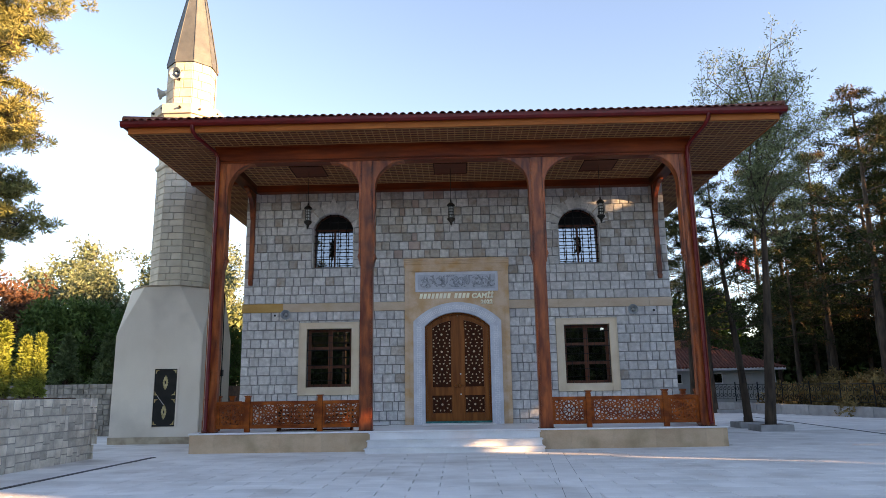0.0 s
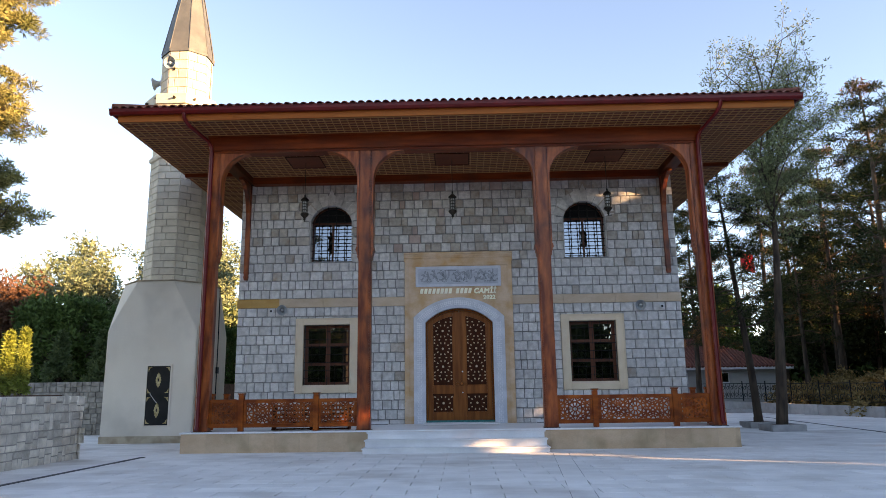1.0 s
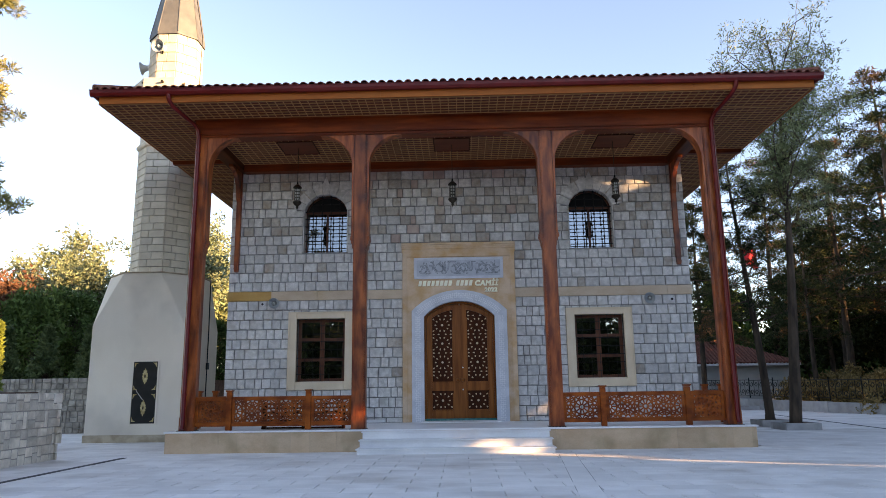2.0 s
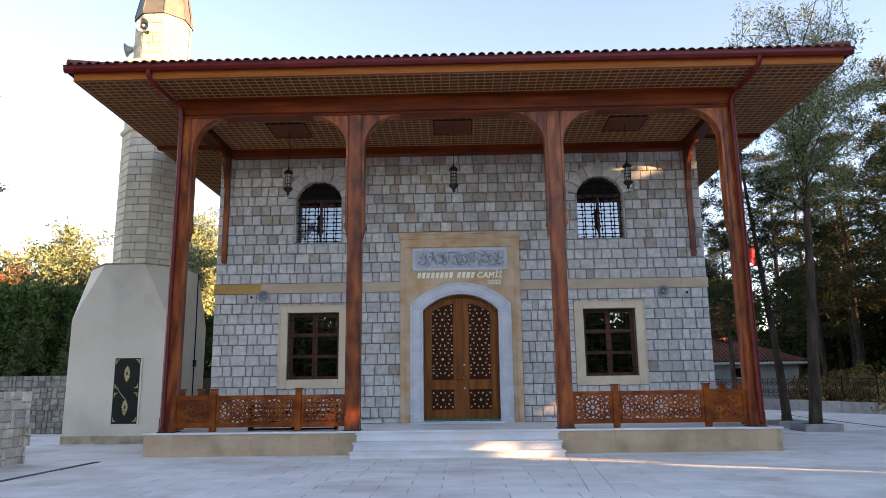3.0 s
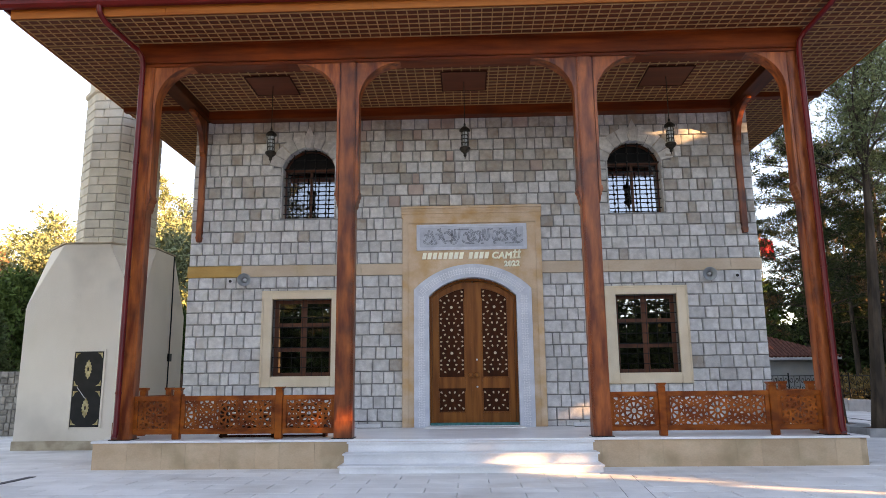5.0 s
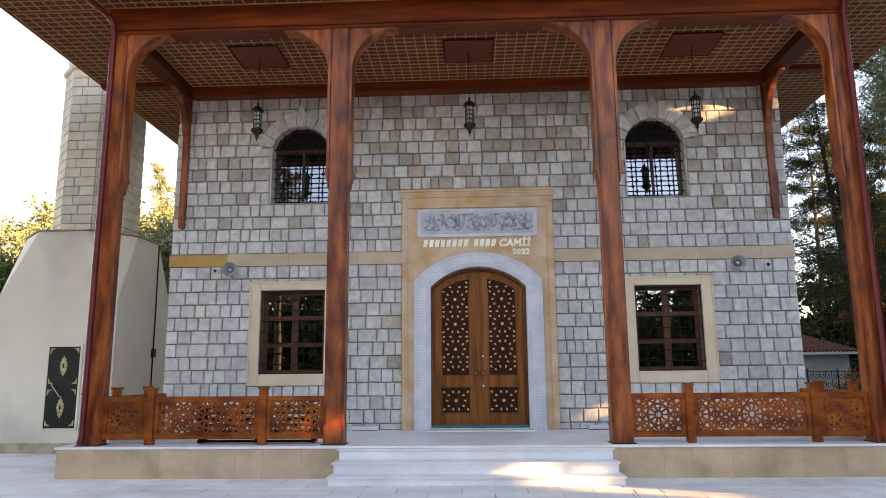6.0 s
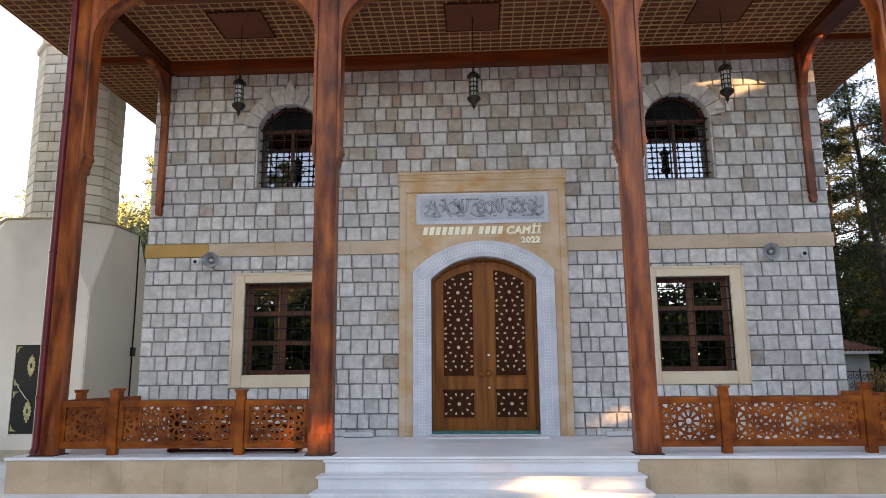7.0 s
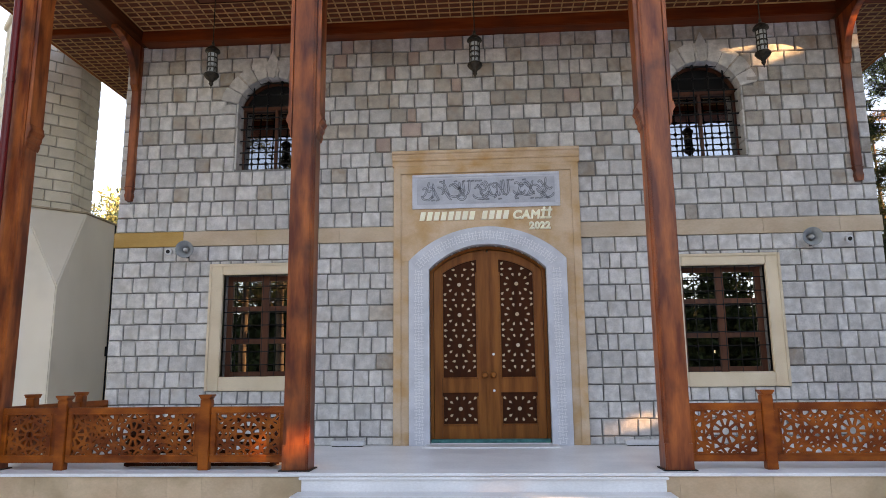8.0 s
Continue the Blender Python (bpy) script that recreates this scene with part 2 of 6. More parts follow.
# ---- mesh helpers ----
class Geo:
    def __init__(self):
        self.v, self.f = [], []

    def add(self, vs, fs):
        k = len(self.v)
        self.v += [tuple(p) for p in vs]
        self.f += [tuple(i + k for i in q) for q in fs]
        return self

    def box(self, x0, x1, y0, y1, z0, z1):
        return self.add([(x0, y0, z0), (x1, y0, z0), (x1, y1, z0), (x0, y1, z0), (x0, y0, z1), (x1, y0, z1), (x1, y1, z1), (x0, y1, z1)],
                        [(0, 3, 2, 1), (4, 5, 6, 7), (0, 1, 5, 4), (1, 2, 6, 5), (2, 3, 7, 6), (3, 0, 4, 7)])

    def prism(self, pts, lo, hi, axis="y"):
        n = len(pts)
        at = {"y": lambda a, b, c: (a, c, b), "x": lambda a, b, c: (c, a, b), "z": lambda a, b, c: (a, b, c)}[axis]
        vs = [at(a, b, lo) for a, b in pts] + [at(a, b, hi) for a, b in pts]
        return self.add(vs, [tuple(range(n)), tuple(range(2 * n - 1, n - 1, -1))] + [(i, i + n, (i + 1) % n + n, (i + 1) % n) for i in range(n)])

    def strip(self, loop_a, loop_b, lo, hi, axis="y"):
        """A band between two open lines of as many points, extruded."""
        for i in range(len(loop_a) - 1):
            self.prism([loop_a[i], loop_a[i + 1], loop_b[i + 1], loop_b[i]], lo, hi, axis)
        return self

    def tube(self, pts, radii, n=8):
        pts = [Vector(p) for p in pts]
        rings = []
        side = None
        for i, p in enumerate(pts):
            d = (pts[min(i + 1, len(pts) - 1)] - pts[max(i - 1, 0)]).normalized()
            if side is None:
                side = d.orthogonal().normalized()
            side = (side - d * side.dot(d)).normalized()
            up = d.cross(side)
            r = radii[i] if hasattr(radii, "__len__") else radii
            rings.append([p + (side * math.cos(2 * math.pi * k / n) + up * math.sin(2 * math.pi * k / n)) * r for k in range(n)])
        vs = [q for ring in rings for q in ring]
        fs = [(i * n + k, i * n + (k + 1) % n, (i + 1) * n + (k + 1) % n, (i + 1) * n + k) for i in range(len(pts) - 1) for k in range(n)]
        fs += [tuple(range(n - 1, -1, -1)), tuple(range((len(pts) - 1) * n, len(pts) * n))]
        return self.add(vs, fs)

    def lathe(self, prof, cx, cy, n=16, turn=0.0):
        vs = [(cx + r * math.cos(2 * math.pi * k / n + turn), cy + r * math.sin(2 * math.pi * k / n + turn), z) for r, z in prof for k in range(n)]
        fs = [(i * n + k, i * n + (k + 1) % n, (i + 1) * n + (k + 1) % n, (i + 1) * n + k) for i in range(len(prof) - 1) for k in range(n)]
        fs += [tuple(range(n - 1, -1, -1)), tuple(range((len(prof) - 1) * n, len(prof) * n))]
        return self.add(vs, fs)

    def mesh(self, name, bevel=0.0, smooth=False, recalc=True):
        me = bpy.data.meshes.new(name)
        me.from_pydata(self.v, [], self.f)
        if recalc or bevel:
            bm = bmesh.new()
            bm.from_mesh(me)
            bmesh.ops.recalc_face_normals(bm, faces=bm.faces)
            if bevel:
                sharp = [e for e in bm.edges if len(e.link_faces) == 2 and e.calc_face_angle(0) > 0.6]
                bmesh.ops.bevel(bm, geom=sharp, offset=bevel, segments=2, affect="EDGES", clamp_overlap=True)
            bm.to_mesh(me)
            bm.free()
        if smooth:
            me.shade_smooth()
            me.set_sharp_from_angle(angle=radians(40))
        return me


def part(name, geo, material, parent=None, label="", bevel=0.0, smooth=False, kind="", recalc=True):
    me = geo if isinstance(geo, bpy.types.Mesh) else geo.mesh(name, bevel, smooth, recalc)
    if material and not me.materials:
        me.materials.append(material)
    ob = new(name, me)
    ob.parent = parent
    return tagged(ob, label, kind=kind)


def thing(name, label, category, group="", kind="", at=(0, 0, 0)):
    ob = new(name)
    ob.location = at
    ob.empty_display_size = 0.2
    return tagged(ob, label, category, group, kind)


def setting(name, geo, material, label, category, **k):
    return tagged(part(name, geo, material, None, label, **k), category=category, kind="structure")


def arc(cx, half, z0, rise, n=14, a0=180.0, a1=0.0):
    """A circular segment over an opening, from left to right."""
    r = (half * half + rise * rise) / (2 * rise)
    zc = z0 + rise - r
    w = math.asin(min(1.0, half / r))
    if rise > half:
        w = math.pi - w
    return [(cx + r * math.sin(-w + 2 * w * i / n), zc + r * math.cos(-w + 2 * w * i / n)) for i in range(n + 1)]


# ---- the ground ----
CX = 0.48          # middle of the portico
MX = 0.545         # middle of the facade
FLOOR = 0.47       # portico floor
WALL = 20.56       # core face of the facade
g = Geo()
N = 24
R = 900.0
g.add([(0, 20, -0.12)] + [(R * math.cos(2 * math.pi * k / N), 20 + R * math.sin(2 * math.pi * k / N), -0.12) for k in range(N)], [(0, k + 1, (k + 1) % N + 1) for k in range(N)])
setting("ground", g, EARTH, "brown forest floor with needles and dry leaves", "ground", recalc=False)
g = Geo().prism([(-9.0, -30), (21, -30), (21, 16), (22.5, 20.5), (16.4, 45), (6, 46), (-9.0, 27), (-20, 27), (-20, 20.0), (-8.4, 16.3)], -0.11, -0.045, "z")
pavement = setting("pavement", g, JOINT, "pale grey stone paving of the forecourt", "pavement")

# ---- portico platform and steps ----
PX0, PX1, PY0 = -6.22, 7.18, 17.26
platform = thing("portico_platform", "raised portico platform, white marble floor over tan stone cladding", "platform", kind="structure")
part("core", Geo().box(PX0 + 0.03, PX1 - 0.03, PY0 + 0.03, WALL, -0.06, FLOOR - 0.04), CLADDING, platform)
part("floor_slab", Geo().box(PX0 - 0.03, PX1 + 0.03, PY0 - 0.03, WALL, FLOOR - 0.038, FLOOR), MARBLE, platform, "white marble floor slab", bevel=0.006)
SX0, SX1 = -1.71, 2.57
xs = [PX0]
while xs[-1] < PX1 - 0.3:
    xs.append(min(PX1, xs[-1] + (0.62 if len(xs) % 3 else 0.42)))
for x0, x1 in zip(xs, xs[1:]):
    part("cladding_panel", Geo().box(x0 + 0.001, x1 - 0.001, PY0, PY0 + 0.028, -0.05, FLOOR - 0.04), CLADDING, platform, bevel=0.0015)
for y0 in (17.26, 18.3, 19.35):
    part("cladding_panel", Geo().box(PX0 - 0.002, PX0 + 0.028, y0 + 0.032, min(y0 + 1.04, 20.5), -0.05, FLOOR - 0.04), CLADDING, platform, bevel=0.0015)
    part("cladding_panel", Geo().box(PX1 - 0.028, PX1 + 0.002, y0 + 0.032, min(y0 + 1.04, 20.5), -0.05, FLOOR - 0.04), CLADDING, platform, bevel=0.0015)
steps = thing("entrance_steps", "three broad white marble entrance steps", "steps", kind="structure")
for i, (z0, z1, y0, dx) in enumerate([(-0.06, 0.10, 16.52, 0.03), (0.10, 0.265, 16.86, 0.015), (0.265, 0.43, 17.20, 0.0)]):
    part("riser", Geo().box(SX0 - dx + 0.03, SX1 + dx - 0.03, y0 + 0.025, 17.258, z0, z1 - 0.034), MARBLE, steps)
    part("tread", Geo().box(SX0 - dx, SX1 + dx, y0, 17.225, z1 - 0.033, z1), MARBLE, steps, bevel=0.008)

# ---- the building's walls ----
BX0, BX1, BY1, TOP = -6.02, 7.05, 36.0, 8.06
UW = [(MX - 3.82, 0.65), (MX + 3.82, 0.65)]      # upper windows: middle, half width
LW = [(MX - 3.89, 0.68), (MX + 3.89, 0.68)]      # lower windows
UZ0, UZS, URISE = 5.24, 6.48, 0.52
LZ0, LZ1 = 1.60, 3.34
DH, DZS, DRISE = 0.985, 3.35, 0.42
g = Geo()
T0, T1 = WALL, WALL + 0.55
cuts = [BX0]
MID = 4.05
for c, h in (LW[0], (MX, DH), LW[1]):
    cuts += [c - h, c + h]
cuts.append(BX1)
for a, b in zip(cuts[::2], cuts[1::2]):
    g.box(a, b, T0, T1, -0.06, MID)
for c, h in LW:
    g.box(c - h, c + h, T0, T1, -0.06, LZ0)
    g.box(c - h, c + h, T0, T1, LZ1, MID)
g.box(MX - DH, MX + DH, T0, T1, -0.06, FLOOR)
g.prism([(MX - DH, MID), *arc(MX, DH, DZS, DRISE), (MX + DH, MID)], T0, T1)
cuts = [BX0]
for c, h in UW:
    cuts += [c - h, c + h]
cuts.append(BX1)
for a, b in zip(cuts[::2], cuts[1::2]):
    g.box(a, b, T0, T1, MID, TOP)
for c, h in UW:
    g.box(c - h, c + h, T0, T1, MID, UZ0)
    g.prism([(c - h, TOP), *arc(c, h, UZS, URISE), (c + h, TOP)], T0, T1)
wall_south = setting("wall_south", g, MORTAR, "facade of squared grey tuff stone blocks with dark joints", "wall", recalc=True)
for nm, b in (("wall_west", (BX0, BX0 + 0.5, T1, BY1, -0.06, TOP)), ("wall_east", (BX1 - 0.5, BX1, T1, BY1, -0.06, TOP)), ("wall_north", (BX0, BX1, BY1, BY1 + 0.5, -0.06, TOP))):
    setting(nm, Geo().box(*b), STONE, "grey tuff stone outer wall", "wall")
setting("floor", Geo().box(BX0 + 0.5, BX1 - 0.5, T1, BY1, -0.06, FLOOR + 0.01), INTERIOR, "dim prayer hall floor", "floor")

# ---- eaves, ceiling and roof ----
EX0, EX1, EY0, EY1 = -7.90, 8.87, 16.30, 38.6
SOFZ = 8.09
GAPX, GAPY = 0.195, 0.158


def lattice(g, x0, x1, y0, y1, z):
    nx, ny = max(1, round((x1 - x0) / GAPX)), max(1, round((y1 - y0) / GAPY))
    for i in range(nx + 1):
        x = x0 + (x1 - x0) * i / nx
        g.box(x - 0.0095, x + 0.0095, y0, y1, z - 0.014, z + 0.004)
    for j in range(ny + 1):
        y = y0 + (y1 - y0) * j / ny
        g.box(x0, x1, y - 0.0095, y + 0.0095, z - 0.017, z + 0.001)


g = Geo().box(EX0 + 0.02, EX1 - 0.02, EY0 + 0.02, EY1 - 0.02, SOFZ, SOFZ + 0.03)
BEAMY0, BEAMY1, BEAMZ = 17.37, 17.77, 7.62
COLX = [-5.82, -1.82, 2.755, 6.77]
CW = 0.163
INZ = 7.835         # the lower ceiling inside the beams
g.box(COLX[0] + 0.17, COLX[3] - 0.17, BEAMY1 - 0.01, WALL - 0.31, INZ, INZ + 0.03)
setting("ceiling", g, SOFFIT, "brown boarded portico ceiling and eaves soffit", "ceiling")
g = Geo()
lattice(g, EX0 + 0.06, EX1 - 0.06, EY0 + 0.06, BEAMY0 - 0.03, SOFZ)
lattice(g, EX0 + 0.06, COLX[0] - CW - 0.02, BEAMY0 + 0.06, WALL - 0.1, SOFZ)
lattice(g, COLX[3] + CW + 0.02, EX1 - 0.06, BEAMY0 + 0.06, WALL - 0.1, SOFZ)
lattice(g, COLX[0] + 0.20, COLX[3] - 0.20, BEAMY1 + 0.03, WALL - 0.34, INZ)
lattice(g, EX0 + 0.06, BX0 - 0.05, WALL + 0.15, 26.5, SOFZ)
lattice(g, BX1 + 0.05, EX1 - 0.06, WALL + 0.15, 26.5, SOFZ)
setting("ceiling_lattice", g, BATTEN, "pale batten lattice nailed under the boarded soffit", "ceiling", recalc=False)
fascia = thing("eaves_fascia", "light varnished wooden fascia board along the eaves", "fascia", kind="structure")
xs = [EX0, -5.0, -1.2, 2.9, 6.1, EX1]
for x0, x1 in zip(xs, xs[1:]):
    part("board", Geo().box(x0 + 0.001, x1 - 0.001, EY0 - 0.02, EY0 + 0.015, SOFZ - 0.01, SOFZ + 0.19), FASCIA, fascia, bevel=0.004)
part("board", Geo().box(EX0 - 0.02, EX0 + 0.015, EY0 + 0.016, EY1, SOFZ - 0.01, SOFZ + 0.19), FASCIA, fascia, bevel=0.004)
part("board", Geo().box(EX1 - 0.015, EX1 + 0.02, EY0 + 0.016, EY1, SOFZ - 0.01, SOFZ + 0.19), FASCIA, fascia, bevel=0.004)
part("board", Geo().box(EX0 + 0.016, EX1 - 0.016, EY1 - 0.015, EY1 + 0.02, SOFZ - 0.01, SOFZ + 0.19), FASCIA, fascia, bevel=0.004)
GZ = SOFZ + 0.20


def gutter_prof(c, s):
    return [(c + s * 0.0, GZ + 0.09), (c + s * 0.01, GZ - 0.03), (c + s * 0.05, GZ - 0.06), (c + s * 0.11, GZ - 0.05), (c + s * 0.14, GZ + 0.01), (c + s * 0.145, GZ + 0.09), (c + s * 0.16, GZ + 0.10), (c + s * 0.16, GZ + 0.085)]


gutter = thing("rain_gutter", "dark red metal rain gutter with downpipes", "gutter")
part("trough", Geo().prism(gutter_prof(EY0 - 0.021, -1), EX0 - 0.17, EX1 + 0.17, "x"), GUTTER, gutter, bevel=0.004)
part("trough", Geo().prism(gutter_prof(EX0 - 0.021, -1), EY0 - 0.02, EY1, "y"), GUTTER, gutter, bevel=0.004)
part("trough", Geo().prism(gutter_prof(EX1 + 0.021, 1), EY0 - 0.02, EY1, "y"), GUTTER, gutter, bevel=0.004)
for s, cx in ((-1, COLX[0]), (1, COLX[3])):
    px = cx + s * 0.03
    gx = cx + (-0.38 if s < 0 else 0.28)
    pts = [(gx, EY0 - 0.09, GZ - 0.02), (gx, EY0 - 0.09, GZ - 0.13), (gx - s * 0.02, EY0 - 0.05, GZ - 0.20), (gx - s * 0.06, EY0 + 0.05, SOFZ - 0.09), (px + s * 0.10, BEAMY0 - 0.16, SOFZ - 0.20), (px + s * 0.02, BEAMY0 - 0.09, SOFZ - 0.34), (px, BEAMY0 - 0.07, SOFZ - 0.52), (px, BEAMY0 - 0.07, 4.0), (px, BEAMY0 - 0.07, FLOOR + 0.14), (px, BEAMY0 - 0.12, FLOOR + 0.05)]
    part("downpipe", Geo().tube(pts, 0.052, 14), GUTTER, gutter, smooth=True)
    for z in (1.3, 3.4, 5.6, 7.2):
        part("pipe_bracket", Geo().lathe([(0.053, z - 0.02), (0.06, z - 0.02), (0.06, z + 0.02), (0.053, z + 0.02)], px, BEAMY0 - 0.07, 12), GUTTER, gutter, smooth=True)

# roof: a low hip, its tiles as rolls down the slope
SLOPE = math.tan(radians(19))
RZ = SOFZ + 0.295
roof = thing("hip_roof", "low hip roof of red clay barrel tiles", "roof", kind="structure")
half = (EX1 - EX0) / 2 + 0.1
xm = (EX0 + EX1) / 2
A = [(EX0 - 0.1, EY0 - 0.1), (EX1 + 0.1, EY0 - 0.1), (EX1 + 0.1, EY1 + 0.1), (EX0 - 0.1, EY1 + 0.1)]
r0, r1 = (xm, EY0 - 0.1 + half), (xm, EY1 + 0.1 - half)
zr = RZ + half * SLOPE
part("deck", Geo().add([(*p, RZ) for p in A] + [(*p, RZ - 0.05) for p in A] + [(*r0, zr), (*r1, zr)], [(0, 1, 8), (1, 2, 9, 8), (2, 3, 9), (3, 0, 8, 9), (0, 4, 5, 1), (1, 5, 6, 2), (2, 6, 7, 3), (3, 7, 4, 0), (7, 6, 5, 4)]), TILE, roof)
PITCH = 0.205
rolls = Geo()
nt = int(round((EX1 - EX0 + 0.2) / PITCH))
tile_me = None
for i in range(nt):
    x = EX0 - 0.1 + PITCH * (i + 0.5) * (EX1 - EX0 + 0.2) / (nt * PITCH)
    run = min(x - (EX0 - 0.1), EX1 + 0.1 - x)
    if tile_me is None:
        t = Geo()
        n = 6
        ring = [(0.088 * math.cos(math.pi * k / n), 0.072 * math.sin(math.pi * k / n)) for k in range(n + 1)]
        inner = [(0.07 * math.cos(math.pi * k / n), 0.055 * math.sin(math.pi * k / n)) for k in range(n + 1)]
        t.strip([(a, b) for a, b in ring], [(a, b) for a, b in inner], -0.09, 0.32)
        tile_me = t.mesh("roof_tile")
        tile_me.materials.append(TILE)
    ob = part("roof_tile", tile_me, None, roof)
    ob.matrix_basis = pose(x, EY0 - 0.1, RZ + 0.012 + random.uniform(-0.004, 0.006), 19, 0, random.uniform(-1.2, 1.2))
    if run > 0.45:
        for s, y0, sy in ((1, EY0 - 0.1, 1), (-1, EY1 + 0.1, -1)):
            p0, p1 = (x, y0 + sy * 0.3, RZ + 0.3 * SLOPE + 0.005), (x, y0 + sy * run, RZ + run * SLOPE + 0.005)
            rolls.tube([p0, p1], 0.08, 6)
ys = EY0 + 0.1
while ys < EY1:
    run = min(ys - EY0 + 0.1, EY1 + 0.1 - ys, half)
    for x0, s in ((EX0 - 0.1, 1), (EX1 + 0.1, -1)):
        if run > 0.2:
            rolls.tube([(x0 - s * 0.04, ys, RZ + 0.005), (x0 + s * run, ys, RZ + run * SLOPE + 0.005)], 0.08, 6)
    ys += PITCH
part("tile_rolls", rolls, TILE, roof, kind="stuff", recalc=False)
rid = Geo()
for p in (A[0], A[1]):
    rid.tube([(*p, RZ + 0.04), (*r0, zr + 0.04)], 0.12, 8)
for p in (A[2], A[3]):
    rid.tube([(*p, RZ + 0.04), (*r1, zr + 0.04)], 0.12, 8)
rid.tube([(*r0, zr + 0.04), (*r1, zr + 0.04)], 0.12, 8)
part("ridge_tiles", rid, TILE, roof, recalc=False)

# ---- portico timber ----
beam = thing("portico_beam", "heavy red-brown varnished timber beam over the portico columns", "beam", kind="structure")
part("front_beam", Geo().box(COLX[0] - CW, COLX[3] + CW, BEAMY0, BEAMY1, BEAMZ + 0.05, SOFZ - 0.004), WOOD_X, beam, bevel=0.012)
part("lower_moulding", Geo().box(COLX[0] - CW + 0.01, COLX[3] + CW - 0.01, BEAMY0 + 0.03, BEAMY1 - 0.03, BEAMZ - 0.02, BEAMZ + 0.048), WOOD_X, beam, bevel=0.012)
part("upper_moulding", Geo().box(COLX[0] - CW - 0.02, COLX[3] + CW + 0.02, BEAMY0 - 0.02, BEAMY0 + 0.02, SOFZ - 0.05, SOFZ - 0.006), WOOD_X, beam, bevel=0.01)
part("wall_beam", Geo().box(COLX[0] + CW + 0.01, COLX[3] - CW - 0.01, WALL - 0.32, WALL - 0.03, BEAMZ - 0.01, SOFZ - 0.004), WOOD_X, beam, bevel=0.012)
# the side beams carry the shade under the roof in their colour
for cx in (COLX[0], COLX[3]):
    part("side_beam", Geo().box(cx - 0.18, cx + 0.18, BEAMY1 + 0.002, WALL - 0.03, BEAMZ + 0.02, SOFZ - 0.004), WOOD_Y_SHADED, beam, bevel=0.012)
for s, x0, x1 in ((-1, EX0 + 0.05, COLX[0] - 0.19), (1, COLX[3] + 0.19, EX1 - 0.05)):
    part("eaves_board", Geo().box(x0, x1, WALL - 0.06, WALL + 0.10, SOFZ - 0.12, SOFZ - 0.002), WOOD_X, beam, bevel=0.01)


def column_mesh():
    """A square timber post with hollowed corners and a plain foot."""
    c, d = CW, 0.042
    prof = [(-c, -c + d), (-c + 0.016, -c + d), (-c + 0.016, -c + 0.016), (-c + d, -c + 0.016), (-c + d, -c)]
    pts = []
    for k in range(4):
        a = math.pi / 2 * k
        pts += [(x * math.cos(a) - y * math.sin(a), x * math.sin(a) + y * math.cos(a)) for x, y in prof]
    return Geo().prism(pts, 0.30, BEAMZ - 0.021 - FLOOR, "z").mesh("shaft", bevel=0.006)


shaft_me = column_mesh()
foot_me = Geo().box(-CW, CW, -CW, CW, 0.0, 0.32).mesh("foot", bevel=0.012)
base_me = Geo().box(-CW - 0.03, CW + 0.03, -CW - 0.03, CW + 0.03, 0.0, 0.012).mesh("base_plate")
for m_ in (shaft_me, foot_me):
    m_.materials.append(WOOD_V)
base_me.materials.append(IRON)
for cx in COLX:
    col = thing("portico_column", "tall square red-brown varnished timber column with grooved corners", "column", "portico columns", at=(cx, (BEAMY0 + BEAMY1) / 2, FLOOR))
    for me in (shaft_me, foot_me, base_me):
        part(me.name, me, None, col)


def arch_brace(x0, s, run, foot):
    """A curved brace: a board down the column's side that sweeps out under the beam, and a moulded foot."""
    zt, t, rad = BEAMZ - 0.022, 0.048, 0.78
    ym = (BEAMY0 + BEAMY1) / 2
    brace = thing("arch_brace", "curved varnished timber brace between column and beam", "brace", "portico braces")
    pts = [(x0, foot + 0.301), (x0 + s * t, foot + 0.301), (x0 + s * t, zt - rad)]
    for k in range(1, 15):
        a = math.pi / 2 * k / 14
        pts.append((x0 + s * (t + run * (1 - math.cos(a))), zt - rad + (rad - 0.004) * math.sin(a)))
    pts += [(x0 + s * (t + run), zt), (x0, zt)]
    part("curved_board", Geo().prism(pts, ym - 0.145, ym + 0.145), WOOD_V, brace, bevel=0.008)
    prof = ((0.0, -0.03), (0.25, 0.0), (0.45, 0.05), (0.35, 0.08), (0.8, 0.13), (0.7, 0.16), (1.3, 0.22), (1.0, 0.28), (1.12, 0.30), (0.0, 0.30))
    part("moulded_foot", Geo().prism([(x0 + s * 0.062 * u_, foot + v) for u_, v in prof], ym - 0.149, ym + 0.149), WOOD_V, brace, bevel=0.005)
    return brace


